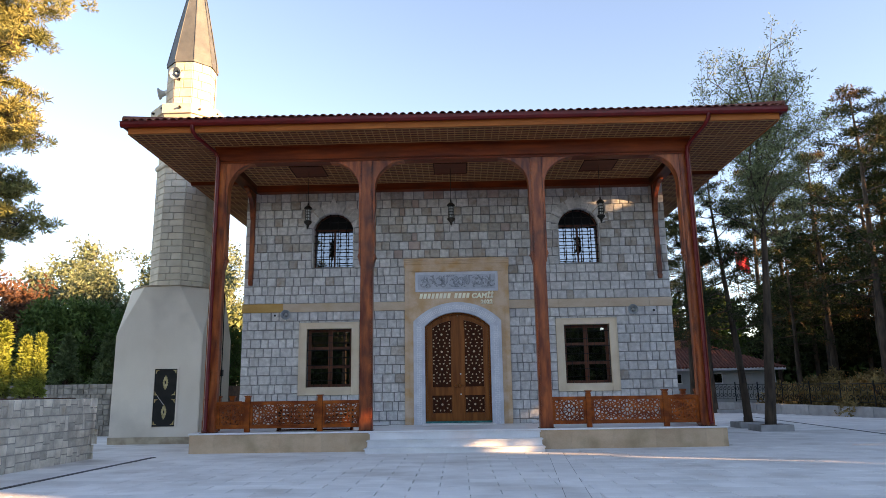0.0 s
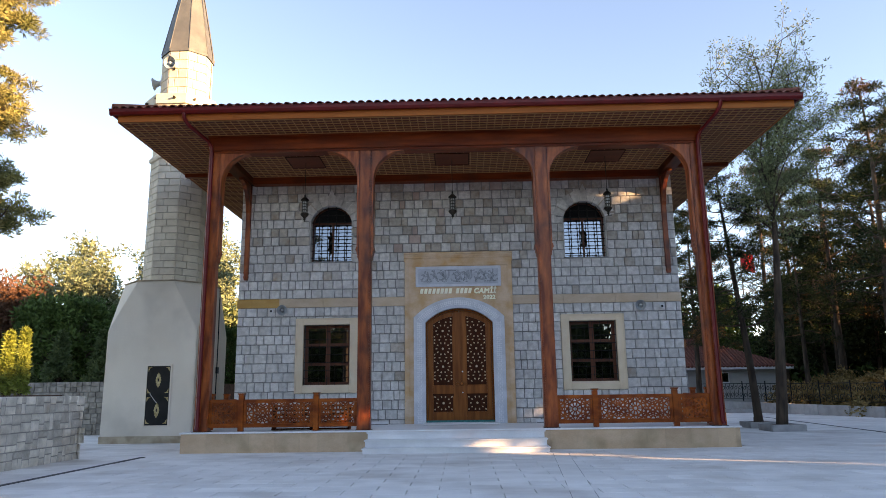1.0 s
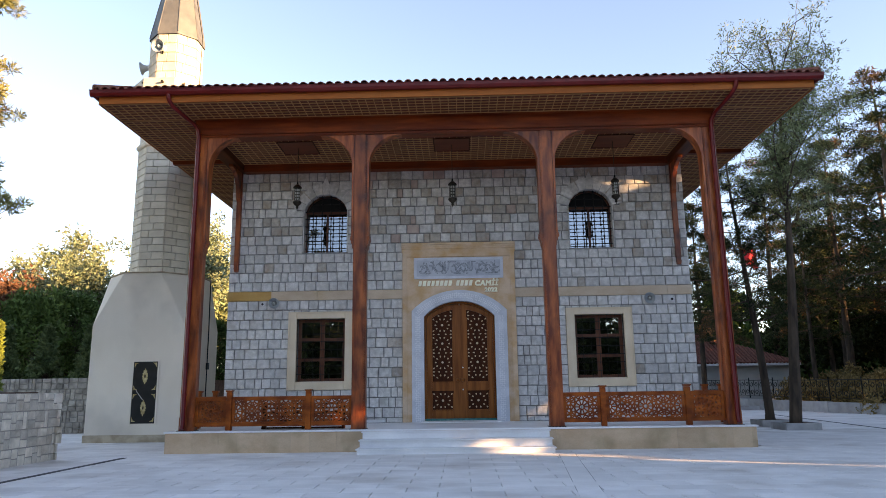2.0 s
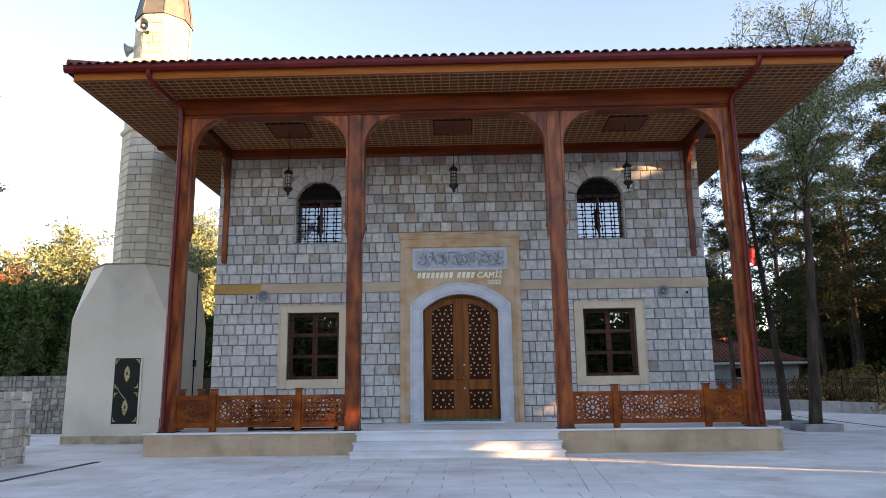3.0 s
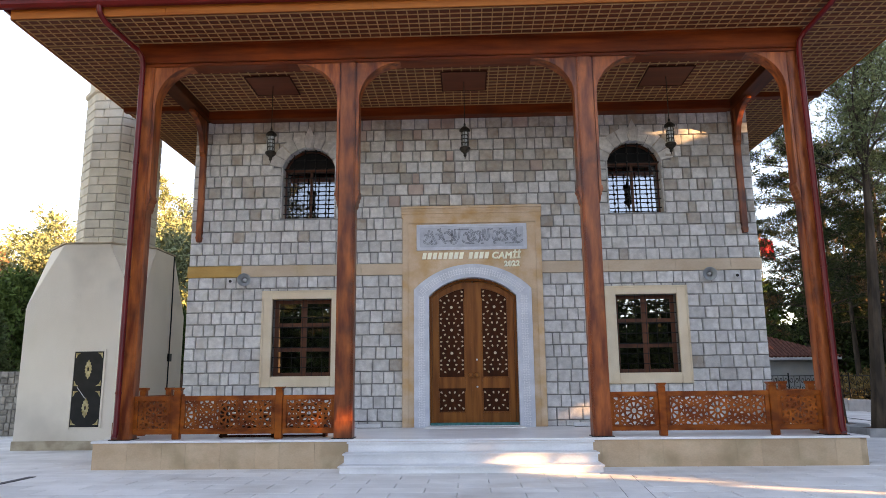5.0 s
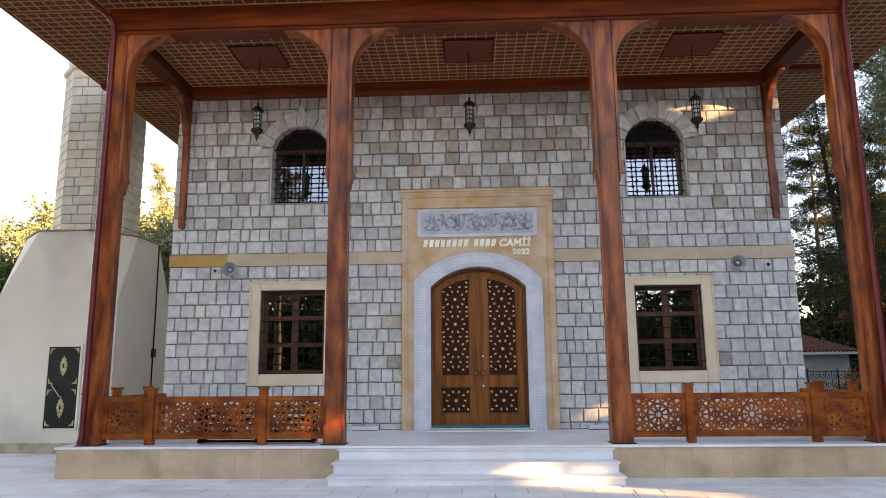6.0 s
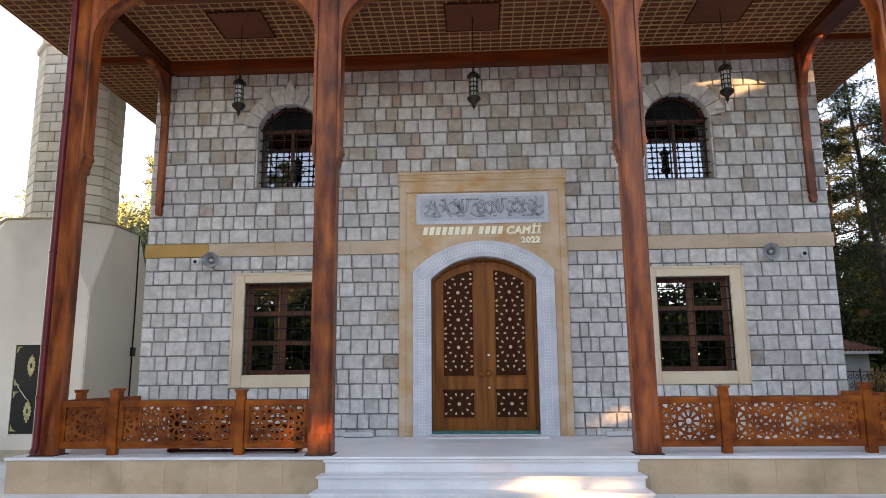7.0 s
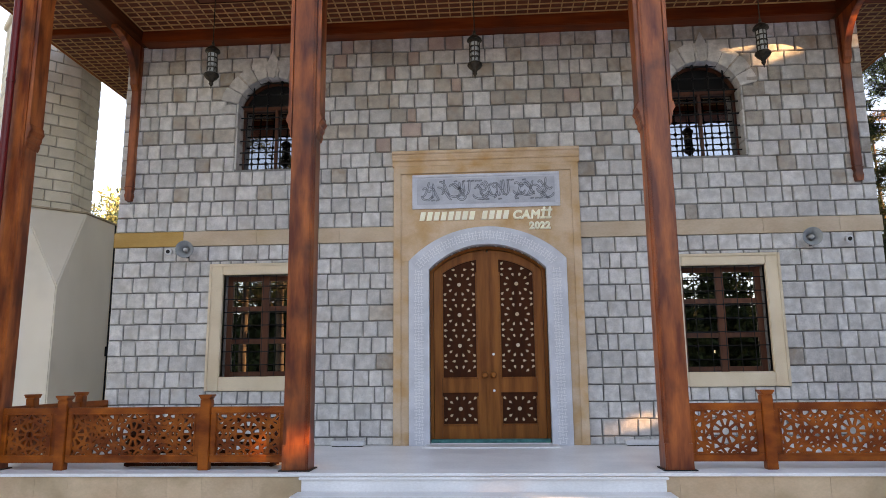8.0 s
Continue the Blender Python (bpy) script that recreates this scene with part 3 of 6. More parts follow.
for i, cx in enumerate(COLX):
    for s in (-1, 1):
        if (i == 0 and s < 0) or (i == 3 and s > 0):
            continue
        arch_brace(cx + s * (CW + 0.001), s, 0.80 if i in (1, 2) else 0.70, 4.72)
for s, cx in ((-1, COLX[0]), (1, COLX[3])):
    wx = cx - s * 0.02
    g = Geo().box(wx - 0.07, wx + 0.07, WALL - 0.13, WALL - 0.031, 4.95, BEAMZ + 0.015)
    post = thing("wall_post", "dark varnished timber wall post with a moulded foot", "post", "wall posts")
    part("board", g, WOOD_V, post, bevel=0.01)
    part("foot", Geo().prism([(wx - 0.05, 4.70), (wx + 0.05, 4.70), (wx + 0.07, 4.80), (wx + 0.055, 4.86), (wx + 0.078, 4.948), (wx - 0.078, 4.948), (wx - 0.055, 4.86), (wx - 0.07, 4.80)], WALL - 0.14, WALL - 0.031), WOOD_V, post, bevel=0.006)
    pts = [(WALL - 0.151, 6.75)]
    for k in range(11):
        a = math.pi / 2 * k / 10
        pts.append((WALL - 0.22 - 0.75 * (1 - math.cos(a)), 6.85 + 0.72 * math.sin(a)))
    pts += [(WALL - 0.97, BEAMZ + 0.015), (WALL - 0.151, BEAMZ + 0.015)]
    part("brace", Geo().prism(pts, wx - 0.06, wx + 0.06, "x"), WOOD_V, post, bevel=0.008)

# ---- minaret ----
NX, NY = -8.82, 22.52
minaret = thing("minaret", "stone minaret with plastered base, balcony and lead spire", "minaret")
H = 1.375
Z1, Z2 = 3.28, 4.85
oc = 1.355
k = oc * math.tan(math.pi / 8)
sq = [(-H, -H), (H, -H), (H, H), (-H, H)]
octo = [(-k, -oc), (k, -oc), (oc, -k), (oc, k), (k, oc), (-k, oc), (-oc, k), (-oc, -k)]
vs = [(NX + x, NY + y, 0.0) for x, y in sq] + [(NX + x, NY + y, Z1) for x, y in sq] + [(NX + x, NY + y, Z2) for x, y in octo]
fs = [(3, 2, 1, 0), (0, 1, 5, 4), (1, 2, 6, 5), (2, 3, 7, 6), (3, 0, 4, 7), (4, 5, 9, 8), (5, 6, 11, 10), (6, 7, 13, 12), (7, 4, 15, 14), (5, 10, 9), (6, 12, 11), (7, 14, 13), (4, 8, 15), (8, 9, 10, 11, 12, 13, 14, 15)]
part("base", Geo().add(vs, fs), PLASTER, minaret, "beige plastered square base with cut corners", bevel=0.02)
part("plinth", Geo().box(NX - H - 0.02, NX + H + 0.02, NY - H - 0.02, NY + H + 0.02, -0.06, 0.19), PLINTH, minaret, "brown stone plinth", bevel=0.01)
part("coping", Geo().prism([(NX + x * 1.025, NY + y * 1.025) for x, y in octo], Z2 + 0.002, Z2 + 0.035, "z"), PLINTH, minaret, bevel=0.006)
SR = 0.95
EIGHTH = math.pi / 8
part("shaft_core", Geo().lathe([(SR - 0.02, Z2 + 0.03), (SR - 0.03, 9.1)], NX, NY, 8, EIGHTH), PALE_MORTAR, minaret)
part("collar", Geo().lathe([(SR + 0.0, 8.98), (SR + 0.07, 9.01), (SR + 0.09, 9.10), (SR + 0.03, 9.18), (SR, 9.22)], NX, NY, 8, EIGHTH), MINSTONE, minaret, bevel=0.01)
part("shaft_head", Geo().lathe([(SR - 0.02, 9.22), (SR + 0.02, 10.3), (1.22, 10.78), (1.22, 10.79)], NX, NY, 8, EIGHTH), MINSTONE, minaret)
part("balcony", Geo().lathe([(1.22, 10.79), (1.29, 10.81), (1.29, 11.14), (1.24, 11.17), (1.0, 11.19), (0.9, 11.24), (0.8, 11.24)], NX, NY, 8, EIGHTH), MINPALE, minaret, "cream stone balcony parapet")
part("lantern_core", Geo().lathe([(0.79, 10.9), (0.79, 13.0)], NX, NY, 8, EIGHTH), PALE_MORTAR, minaret)
SPIRE = ((0.875, 12.96), (0.64, 14.25), (0.34, 15.75), (0.05, 17.0))
part("spire", Geo().lathe([(0.83, 12.90), (0.885, 12.86), *SPIRE, (0.03, 17.05)], NX, NY, 8, EIGHTH), LEAD, minaret, "grey lead-sheeted pointed spire", bevel=0.008)
for kk in range(8):
    a = EIGHTH + math.pi / 4 * kk
    part("seam", Geo().tube([(NX + r * math.cos(a), NY + r * math.sin(a), z) for r, z in SPIRE], 0.018, 5), LEAD, minaret)
    for j in range(7):
        z = 13.25 + 0.52 * j + (0.26 if kk % 2 else 0.0)
        r = 0.875 - (z - 12.96) * 0.201
        p, q = [Vector((NX + r * math.cos(a + d), NY + r * math.sin(a + d), z)) for d in (0.0, math.pi / 4)]
        part("sheet_joint", Geo().tube([p, q], 0.008, 4), LEAD, minaret)
part("finial", Geo().lathe([(0.03, 17.03), (0.03, 17.25), (0.12, 17.35), (0.03, 17.47), (0.09, 17.57), (0.02, 17.7), (0.015, 17.9)], NX, NY, 10), GOLD, minaret, smooth=True)


def ring_blocks(name, r, n, turn, z0, z1, h, material, parent, per):
    """Ashlar blocks on the faces of a many-sided shaft."""
    rows = round((z1 - z0) / h)
    h = (z1 - z0) / rows
    cache = {}
    for j in range(rows):
        for kk in range(n):
            a0, a1 = turn + 2 * math.pi * kk / n, turn + 2 * math.pi * (kk + 1) / n
            p0, p1 = Vector((r * math.cos(a0), r * math.sin(a0), 0)), Vector((r * math.cos(a1), r * math.sin(a1), 0))
            if ((p0 + p1) / 2).y > 0.35:
                continue
            w = (p1 - p0).length
            split = [0, 0.5 if per == 2 and j % 2 == 0 else 1.0, 1.0] if not (per == 2 and j % 2) else [0, 0.32, 1.0]
            split = sorted(set(split))
            for f0, f1 in zip(split, split[1:]):
                key = (round(f1 - f0, 2))
                if key not in cache:
                    ww = w * (f1 - f0) / 2 - 0.007
                    hh = h / 2 - 0.007
                    cache[key] = Geo().add([(-ww, 0.03, -hh), (ww, 0.03, -hh), (ww, 0.03, hh), (-ww, 0.03, hh), (-ww, -0.008, -hh), (ww, -0.008, -hh), (ww, -0.008, hh), (-ww, -0.008, hh), (-ww + 0.012, -0.02, -hh + 0.012), (ww - 0.012, -0.02, -hh + 0.012), (ww - 0.012, -0.02, hh - 0.012), (-ww + 0.012, -0.02, hh - 0.012)],
                                           [(0, 1, 5, 4), (1, 2, 6, 5), (2, 3, 7, 6), (3, 0, 4, 7), (4, 5, 9, 8), (5, 6, 10, 9), (6, 7, 11, 10), (7, 4, 8, 11), (8, 9, 10, 11)]).mesh(name)
                    cache[key].materials.append(material)
                ob = part(name, cache[key], None, parent)
                mid = p0.lerp(p1, (f0 + f1) / 2)
                ob.matrix_basis = pose(NX + mid.x, NY + mid.y, z0 + h * (j + 0.5), 0, 0, math.degrees((a0 + a1) / 2) + 90)


ring_blocks("shaft_block", SR, 8, EIGHTH, Z2 + 0.04, 8.98, 0.228, MINSTONE, minaret, 2)
ring_blocks("lantern_block", 0.82, 8, EIGHTH, 11.24, 12.88, 0.33, MINPALE, minaret, 2)


# ---- trees ----
def limb(g, p, d, length, r0, r1, bend, n=5, sides=6):
    """A bending tapered limb. Returns its points."""
    pts, rs = [p.copy()], [r0]
    for i in range(n):
        d = (d + Vector((random.gauss(0, bend), random.gauss(0, bend), random.gauss(0, bend)))).normalized()
        p = p + d * (length / n)
        pts.append(p.copy())
        rs.append(r0 + (r1 - r0) * (i + 1) / n)
    g.tube(pts, rs, sides)
    return pts


def foliage(name, centres, spread, per, size, material, parent, rng, thin=0.25, flat=0.7):
    """Tufts of narrow blades round the given centres, in one mesh."""
    c = np.repeat(np.array([tuple(p) for p in centres]), per, axis=0)
    k = len(c)
    off = rng.normal(0, 1, (k, 3))
    off /= np.linalg.norm(off, axis=1)[:, None] + 1e-9
    off *= (rng.random((k, 1)) ** 0.5) * spread * np.array([[1, 1, flat]])
    p = c + off
    d = off / (np.linalg.norm(off, axis=1)[:, None] + 1e-9) + rng.normal(0, 0.6, (k, 3)) + np.array([[0, 0, 0.25]])
    d /= np.linalg.norm(d, axis=1)[:, None]
    s = np.cross(d, rng.normal(0, 1, (k, 3)))
    s /= np.linalg.norm(s, axis=1)[:, None] + 1e-9
    ln = size * (0.6 + 0.8 * rng.random((k, 1)))
    v = np.stack([p - s * ln * thin, p + s * ln * thin, p + d * ln + s * ln * thin * 0.3, p + d * ln - s * ln * thin * 0.3], axis=1).reshape(-1, 3)
    me = bpy.data.meshes.new(name)
    me.vertices.add(len(v))
    me.vertices.foreach_set("co", v.ravel())
    me.loops.add(4 * k)
    me.loops.foreach_set("vertex_index", np.arange(4 * k, dtype=np.int32))
    me.polygons.add(k)
    me.polygons.foreach_set("loop_start", np.arange(0, 4 * k, 4, dtype=np.int32))
    me.update(calc_edges=True)
    return part(name, me, material, parent)


def pine(label, height, first, radius, material, seed, tufts=3, per=26, size=0.2, thin=0.07, puff=0.24, flat=0.7, lean=0.03, bark=BARK, limbs=30, trunk=0.17, group="pines", rusty=False):
    random.seed(seed)
    rng = np.random.default_rng(seed)
    tree = thing("pine_tree", label, "tree", group)
    g = Geo()
    d = Vector((random.uniform(-lean, lean), random.uniform(-lean, lean), 1)).normalized()
    tp = limb(g, Vector((0, 0, -0.1)), d, height, trunk, 0.03, 0.035, 10, 9)
    g.lathe([(trunk * 1.5, -0.1), (trunk * 1.15, 0.12), (trunk * 0.98, 0.4)], 0, 0, 9)
    ends = []
    for i in range(limbs):
        f = first + (1 - first) * (i + random.random()) / limbs
        j = min(9, int(f * 10))
        p = tp[j].lerp(tp[j + 1], f * 10 - j)
        a = i * 2.4 + random.uniform(-0.5, 0.5)
        h = (f - first) / (1 - first)
        reach = radius * (0.55 + 0.45 * math.sin(math.pi * min(1, 0.25 + h * 0.75))) * random.uniform(0.55, 1.1) * (1.0 if h < 0.7 else 1.6 * (1.12 - h) + 0.25)
        lp = limb(g, p, Vector((math.cos(a), math.sin(a), random.uniform(-0.1, 0.35))), reach, 0.045 * (1.2 - 0.7 * h), 0.012, 0.16, 5, 5)
        for q in lp[2:]:
            for _ in range(tufts):
                e = q + Vector((random.gauss(0, 0.28), random.gauss(0, 0.28), random.gauss(0.08, 0.16))) * (reach * 0.38 + 0.25)
                g.tube([q, q.lerp(e, 0.5) + Vector((0, 0, 0.04)), e], [0.012, 0.009, 0.005], 3)
                ends.append(e)
    part("trunk", g, bark, tree, smooth=True, recalc=False)
    dry = [e for e in ends if math.sin(e.x * 1.3 + 2.0 * math.sin(e.z * 0.9)) * math.cos(e.y * 1.1) > 0.78] if rusty else []
    foliage("crown", [e for e in ends if e not in dry] if dry else ends, puff, per, size, material, tree, rng, thin=thin, flat=flat)
    if dry:
        part_ = foliage("dry_needles", dry, puff, per, size, NEEDLE_DRY, tree, rng, thin=thin, flat=flat)
        tagged(part_, "rusty dry needles")
    return tree


def broadleaf(label, height, first, radius, material, seed, per=14, size=0.14, limbs=18, trunk=0.14, bark=BARK_GREY, spread=0.4, name="broadleaf_tree", group="broadleaf trees", up=0.7, forks=3, bend=0.05, thin=0.3):
    random.seed(seed)
    rng = np.random.default_rng(seed)
    tree = thing(name, label, "tree", group)
    g = Geo()
    tp = limb(g, Vector((0, 0, -0.1)), Vector((0.02, 0.01, 1)), height * 0.9, trunk, 0.025, bend, 10, 8)
    ends = []
    for i in range(limbs):
        f = first + (0.98 - first) * (i + random.random()) / limbs
        j = min(9, int(f * 10))
        p = tp[j].lerp(tp[j + 1], f * 10 - j)
        a = i * 2.4 + random.uniform(-0.6, 0.6)
        lp = limb(g, p, Vector((math.cos(a), math.sin(a), up)), radius * random.uniform(0.6, 1.1), 0.04, 0.01, 0.14, 5, 5)
        for q in lp[1:]:
            for _ in range(forks):
                d = Vector((random.gauss(0, 1), random.gauss(0, 1), random.gauss(0.5, 0.7))).normalized()
                tw = limb(g, q, d, radius * random.uniform(0.2, 0.42), 0.012, 0.004, 0.2, 3, 3)
                ends += tw[1:]
    part("trunk", g, bark, tree, smooth=True, recalc=False)
    foliage("crown", ends, spread, per, size, material, tree, rng, thin=thin, flat=0.9)
    return tree


def shrub(name, label, height, radius, material, seed, count, per=30, size=0.16, column=False, group=""):
    random.seed(seed)
    rng = np.random.default_rng(seed)
    sh = thing(name, label, "shrub", group)
    g = Geo()
    pts = []
    for i in range(count):
        h = random.random()
        a = random.uniform(0, 2 * math.pi)
        if column:
            r = radius * (1 - h) ** 0.95 * (0.35 + 0.65 * random.random() ** 0.4) * (1 + 0.25 * math.sin(3 * a + 9 * h))
            p = Vector((r * math.cos(a), r * math.sin(a), 0.08 + h * height))
        else:
            r = radius * math.sqrt(max(0.0, 1 - (h * 1.02 - 0.15) ** 2)) * (0.5 + 0.5 * random.random() ** 0.3) * (1 + 0.14 * math.sin(5 * a + 7 * h))
            p = Vector((r * math.cos(a), r * math.sin(a), 0.15 + h * height))
        pts.append(p)
        if i % 3 == 0:
            g.tube([(0, 0, 0), (p.x * 0.4, p.y * 0.4, p.z * 0.6), tuple(p)], [0.03, 0.015, 0.004], 4)
    part("stem", g, BARK, sh, kind="stuff", recalc=False)
    foliage("leaves", pts, (radius * 0.6 if radius < 0.3 else 0.12) if column else 0.34, per, size, material, sh, rng, thin=0.28, flat=1.2)
    return sh


def woods(name, label, spots, material, seed, beams=(), clumps=120, per=12, size=0.45, clump=0.75, low=0.15):
    """A stretch of woodland in one mesh: a trunk and a crown of leafy clumps for every (x, y, height, radius). Sun gaps: blades off the
    given lines of sight (point, width) towards the sun are kept, those on them are left out."""
    rng = np.random.default_rng(seed)
    wood = tagged(new(name), label, "woodland", kind="stuff")
    trunks = Geo()
    cs = []
    dh = np.array(SUN_DIR[:2]) / math.hypot(SUN_DIR[0], SUN_DIR[1])
    for x, y, h, r in spots:
        off = [abs((x - p[0]) * dh[1] - (y - p[1]) * dh[0]) for p, w in beams]
        if not off or min(off) > 0.3:
            trunks.tube([(x, y, -0.1), (x + rng.normal(0, 0.1), y, h * 0.5), (x + rng.normal(0, 0.2), y + rng.normal(0, 0.2), h * 0.92)], [0.2, 0.14, 0.04], 6)
        u_ = rng.random(clumps)
        a = rng.random(clumps) * 2 * np.pi
        rr = r * np.sqrt(rng.random(clumps)) * (1.05 - 0.75 * u_ ** 2)
        cs.append(np.stack([x + rr * np.cos(a), y + rr * np.sin(a), h * (low + (1 - low) * u_)], axis=1))
    cs = np.concatenate(cs)
    d = np.array(SUN_DIR)
    for p, w in beams:
        q = cs - np.array(p)
        s = q @ d
        away = np.linalg.norm(q - s[:, None] * d[None], axis=1)
        cs = cs[(away > w + clump * 0.95) | (s < 0)]
    part("trunks", trunks, BARK, wood, kind="stuff", recalc=False)
    foliage("leaves", cs, clump, per, size, material, wood, rng, thin=0.32, flat=0.8)["kind"] = "stuff"
    return wood


# trees on the right of the forecourt
master = pine("dark pine with bare lower trunk, needles in clumps", 15.0, 0.34, 3.3, NEEDLE, 11, tufts=3, per=38, size=0.155, thin=0.13, puff=0.28, limbs=34, flat=0.55, trunk=0.23, rusty=True)
master.matrix_basis = pose(11.02, 25.6, 0.1, 0, -5, 0) @ Matrix.Scale(0.66, 4)
for x, y, rz, s in ((15.5, 41.5, 200, 0.7), (15.2, 44.5, 10, 0.85), (23.2, 37.0, 140, 1.2), (26.5, 43.0, 260, 1.1), (25.5, 38.0, 40, 1.05), (26.0, 37.0, 310, 1.18), (27.5, 43.0, 100, 1.2), (23.0, 46.5, 180, 0.8), (29.5, 37.5, 230, 1.12), (31.0, 42.5, 20, 1.1), (26.0, 48.0, 290, 1.2), (33.5, 46.5, 75, 1.2), (36.0, 41.0, 150, 1.1), (13.0, 41.0, 120, 0.8), (27.0, 50.5, 330, 1.1), (25.2, 56.5, 130, 1.3), (28.0, 58.0, 250, 1.3), (30.5, 33.0, 60, 1.05), (17.0, 58.5, 330, 0.95), (35.0, 36.0, 200, 1.1)):
    c = copy_thing(master, pose(x, y, -0.05, 0, 0, rz))
    c.scale = (s, s, s)
thin = broadleaf("slender tree with sparse pale olive leaves", 12.6, 0.55, 3.3, LEAF_OLIVE, 5, per=24, size=0.08, thin=0.2, limbs=26, up=1.15, spread=0.26, forks=4, trunk=0.2, bend=0.012, bark=BARK)
thin.matrix_basis = pose(10.93, 23.6, 0.1, 0, 5.0, 0)

# the old pine over the planter, in the sun
old = pine("old pine with sunlit yellowing needles and low boughs", 15.5, 0.16, 2.75, NEEDLE_WARM, 23, tufts=6, per=150, size=0.1, thin=0.14, puff=0.23, limbs=76, trunk=0.24, group="")
old.matrix_basis = pose(-12.6, 15.6, 1.3, 0, 0, 75)

# woods that stand round the place
random.seed(77)
beams = []
for k in range(26):
    f = k / 25
    beams.append(((2.2 + 6.6 * f, 15.9 - 3.2 * f, 0.0), 0.08))
beams += [((1.9 + 0.25 * k, 16.5, 0.06), 0.0) for k in range(4)] + [((1.6, 16.84, 0.26), -0.1), ((2.5, 16.84, 0.28), -0.1)]
beams += [((2.4, 20.5, 0.62), 0.02), ((3.2, 20.5, 0.74), 0.05), ((-1.75, 17.4, 0.75), 0.1), ((-2.3, 17.5, 0.85), -0.15), ((5.15, 20.5, 7.26), 0.19), ((5.45, 20.5, 7.27), 0.21), ((5.7, 20.5, 7.27), 0.19)]
beams += [((19.4 + 0.7 * k, 36.6 + 0.5 * k, 0.7), 0.5) for k in range(7)]
beams += [((-8.95, 15.1, 2.2), 0.3), ((-9.2, 15.0, 2.2), 0.25), ((-9.68, 14.9, 2.5), 0.35)]
beams += [((-6.4 + 0.5 * k, 9.9 - 0.2 * k, 0), 0.2) for k in range(4)] + [((9.8 + 0.5 * k, 17.8 - 0.26 * k, 0), 0.06) for k in range(4)]
beams += [((-11.6, 14.8, 3.6 + 1.3 * k), 0.95) for k in range(6)]
spots = []
for i in range(112):
    x, y = random.uniform(23, 36), random.uniform(-26, 19)
    if y < -13:
        continue
    spots.append((x, y, 15.0 + (x - 23) * 0.24 + random.uniform(-1.2, 0.8), random.uniform(2.6, 3.4)))
for i in range(34):
    spots.append((random.uniform(28, 43), random.uniform(17, 30), random.uniform(9.0, 12.0), 3.0))
woods("woodland", "dense belt of dark pines beside the forecourt", spots, NEEDLE, 81, beams, clumps=110, per=14, size=0.55, clump=0.7, low=0.0)
spots = [(-46 + 3.4 * i + random.uniform(-1, 1), -34 + random.uniform(-4, 4), random.uniform(6.0, 8.5), random.uniform(2.4, 3.4)) for i in range(24)] + [(-48 + 3.4 * i, -41 + random.uniform(-3, 3), random.uniform(10.0, 13.0), 3.2) for i in range(25)]
woods("woodland", "line of dark trees far across the forecourt", spots, NEEDLE, 82, clumps=150, per=11, size=0.62, clump=0.85, low=0.0)
spots = [(2 + 3.2 * i + random.uniform(-1, 1), 66 + random.uniform(-5, 8), random.uniform(9, 15) * (0.5 if 5 < i < 11 else 1.0), random.uniform(2.6, 3.6)) for i in range(26)]
thicket = [(24 + 1.9 * i, 60 + random.uniform(-2, 10), random.uniform(3.5, 5.5), random.uniform(2.0, 2.8)) for i in range(26)] + [(44 + random.uniform(-3, 3), 24 + 2.0 * i, random.uniform(3.5, 5.5), 2.4) for i in range(18)]
woods("woodland", "dark thicket under the pines", thicket, LEAF_DARK, 87, clumps=110, per=15, size=0.48, clump=0.8, low=0.0)
spots += [(40 + random.uniform(0, 14), 22 + 2.6 * i, random.uniform(7, 9.5), random.uniform(2.6, 3.6)) for i in range(14)]
woods_front = [(25 + 2.0 * i, 52 + random.uniform(-2, 2), random.uniform(9, 13), 2.6) for i in range(16)]
woods("woodland", "pines with bare trunks behind the fence", woods_front, NEEDLE, 86, clumps=130, per=34, size=0.22, clump=0.6, low=0.3)
woods("woodland", "dark pine wood behind the fence", spots, NEEDLE, 83, beams, clumps=140, per=24, size=0.42, clump=0.8, low=0.0)
spots = [(22 + random.uniform(0, 14), 36 + random.uniform(0, 14), random.uniform(1.0, 2.6), random.uniform(1.0, 1.8)) for i in range(20)] + [(random.uniform(19.2, 24), random.uniform(34, 42), random.uniform(0.8, 1.7), 1.1) for i in range(9)]
rng_far = random.Random(5)
taller = [(0.6 + f * 66, 66 + rng_far.uniform(-3, 6), rng_far.uniform(8.5, 11.5), rng_far.uniform(2.0, 2.8)) for f in (0.30, 0.32, 0.345, 0.37, 0.395, 0.455, 0.475, 0.50, 0.525, 0.55, 0.58, 0.61)]
woods("woodland", "taller dark trees far behind the house", taller, LEAF_DARK, 89, clumps=150, per=24, size=0.4, clump=0.8, low=0.0)
screen = [(random.uniform(29, 40), random.uniform(27, 47), random.uniform(4.5, 6.5), random.uniform(1.8, 2.6)) for i in range(34)]
woods("woodland", "dark young trees among the pine trunks", screen, LEAF_DARK, 88, beams, clumps=120, per=22, size=0.34, clump=0.7, low=0.0)
woods("undergrowth", "brownish undergrowth between the pines", spots, DRYGRASS, 84, clumps=60, per=30, size=0.14, clump=0.4, low=0.0)
spots = [(-62 + 3.4 * i + random.uniform(-1, 1), 52 + random.uniform(-5, 8), random.uniform(6.5, 9.5), random.uniform(2.6, 3.6)) for i in range(17)]
woods("woodland", "far trees beyond the planted bank", spots, LEAF_OLIVE, 85, clumps=110, per=16, size=0.35, clump=0.7, low=0.05)
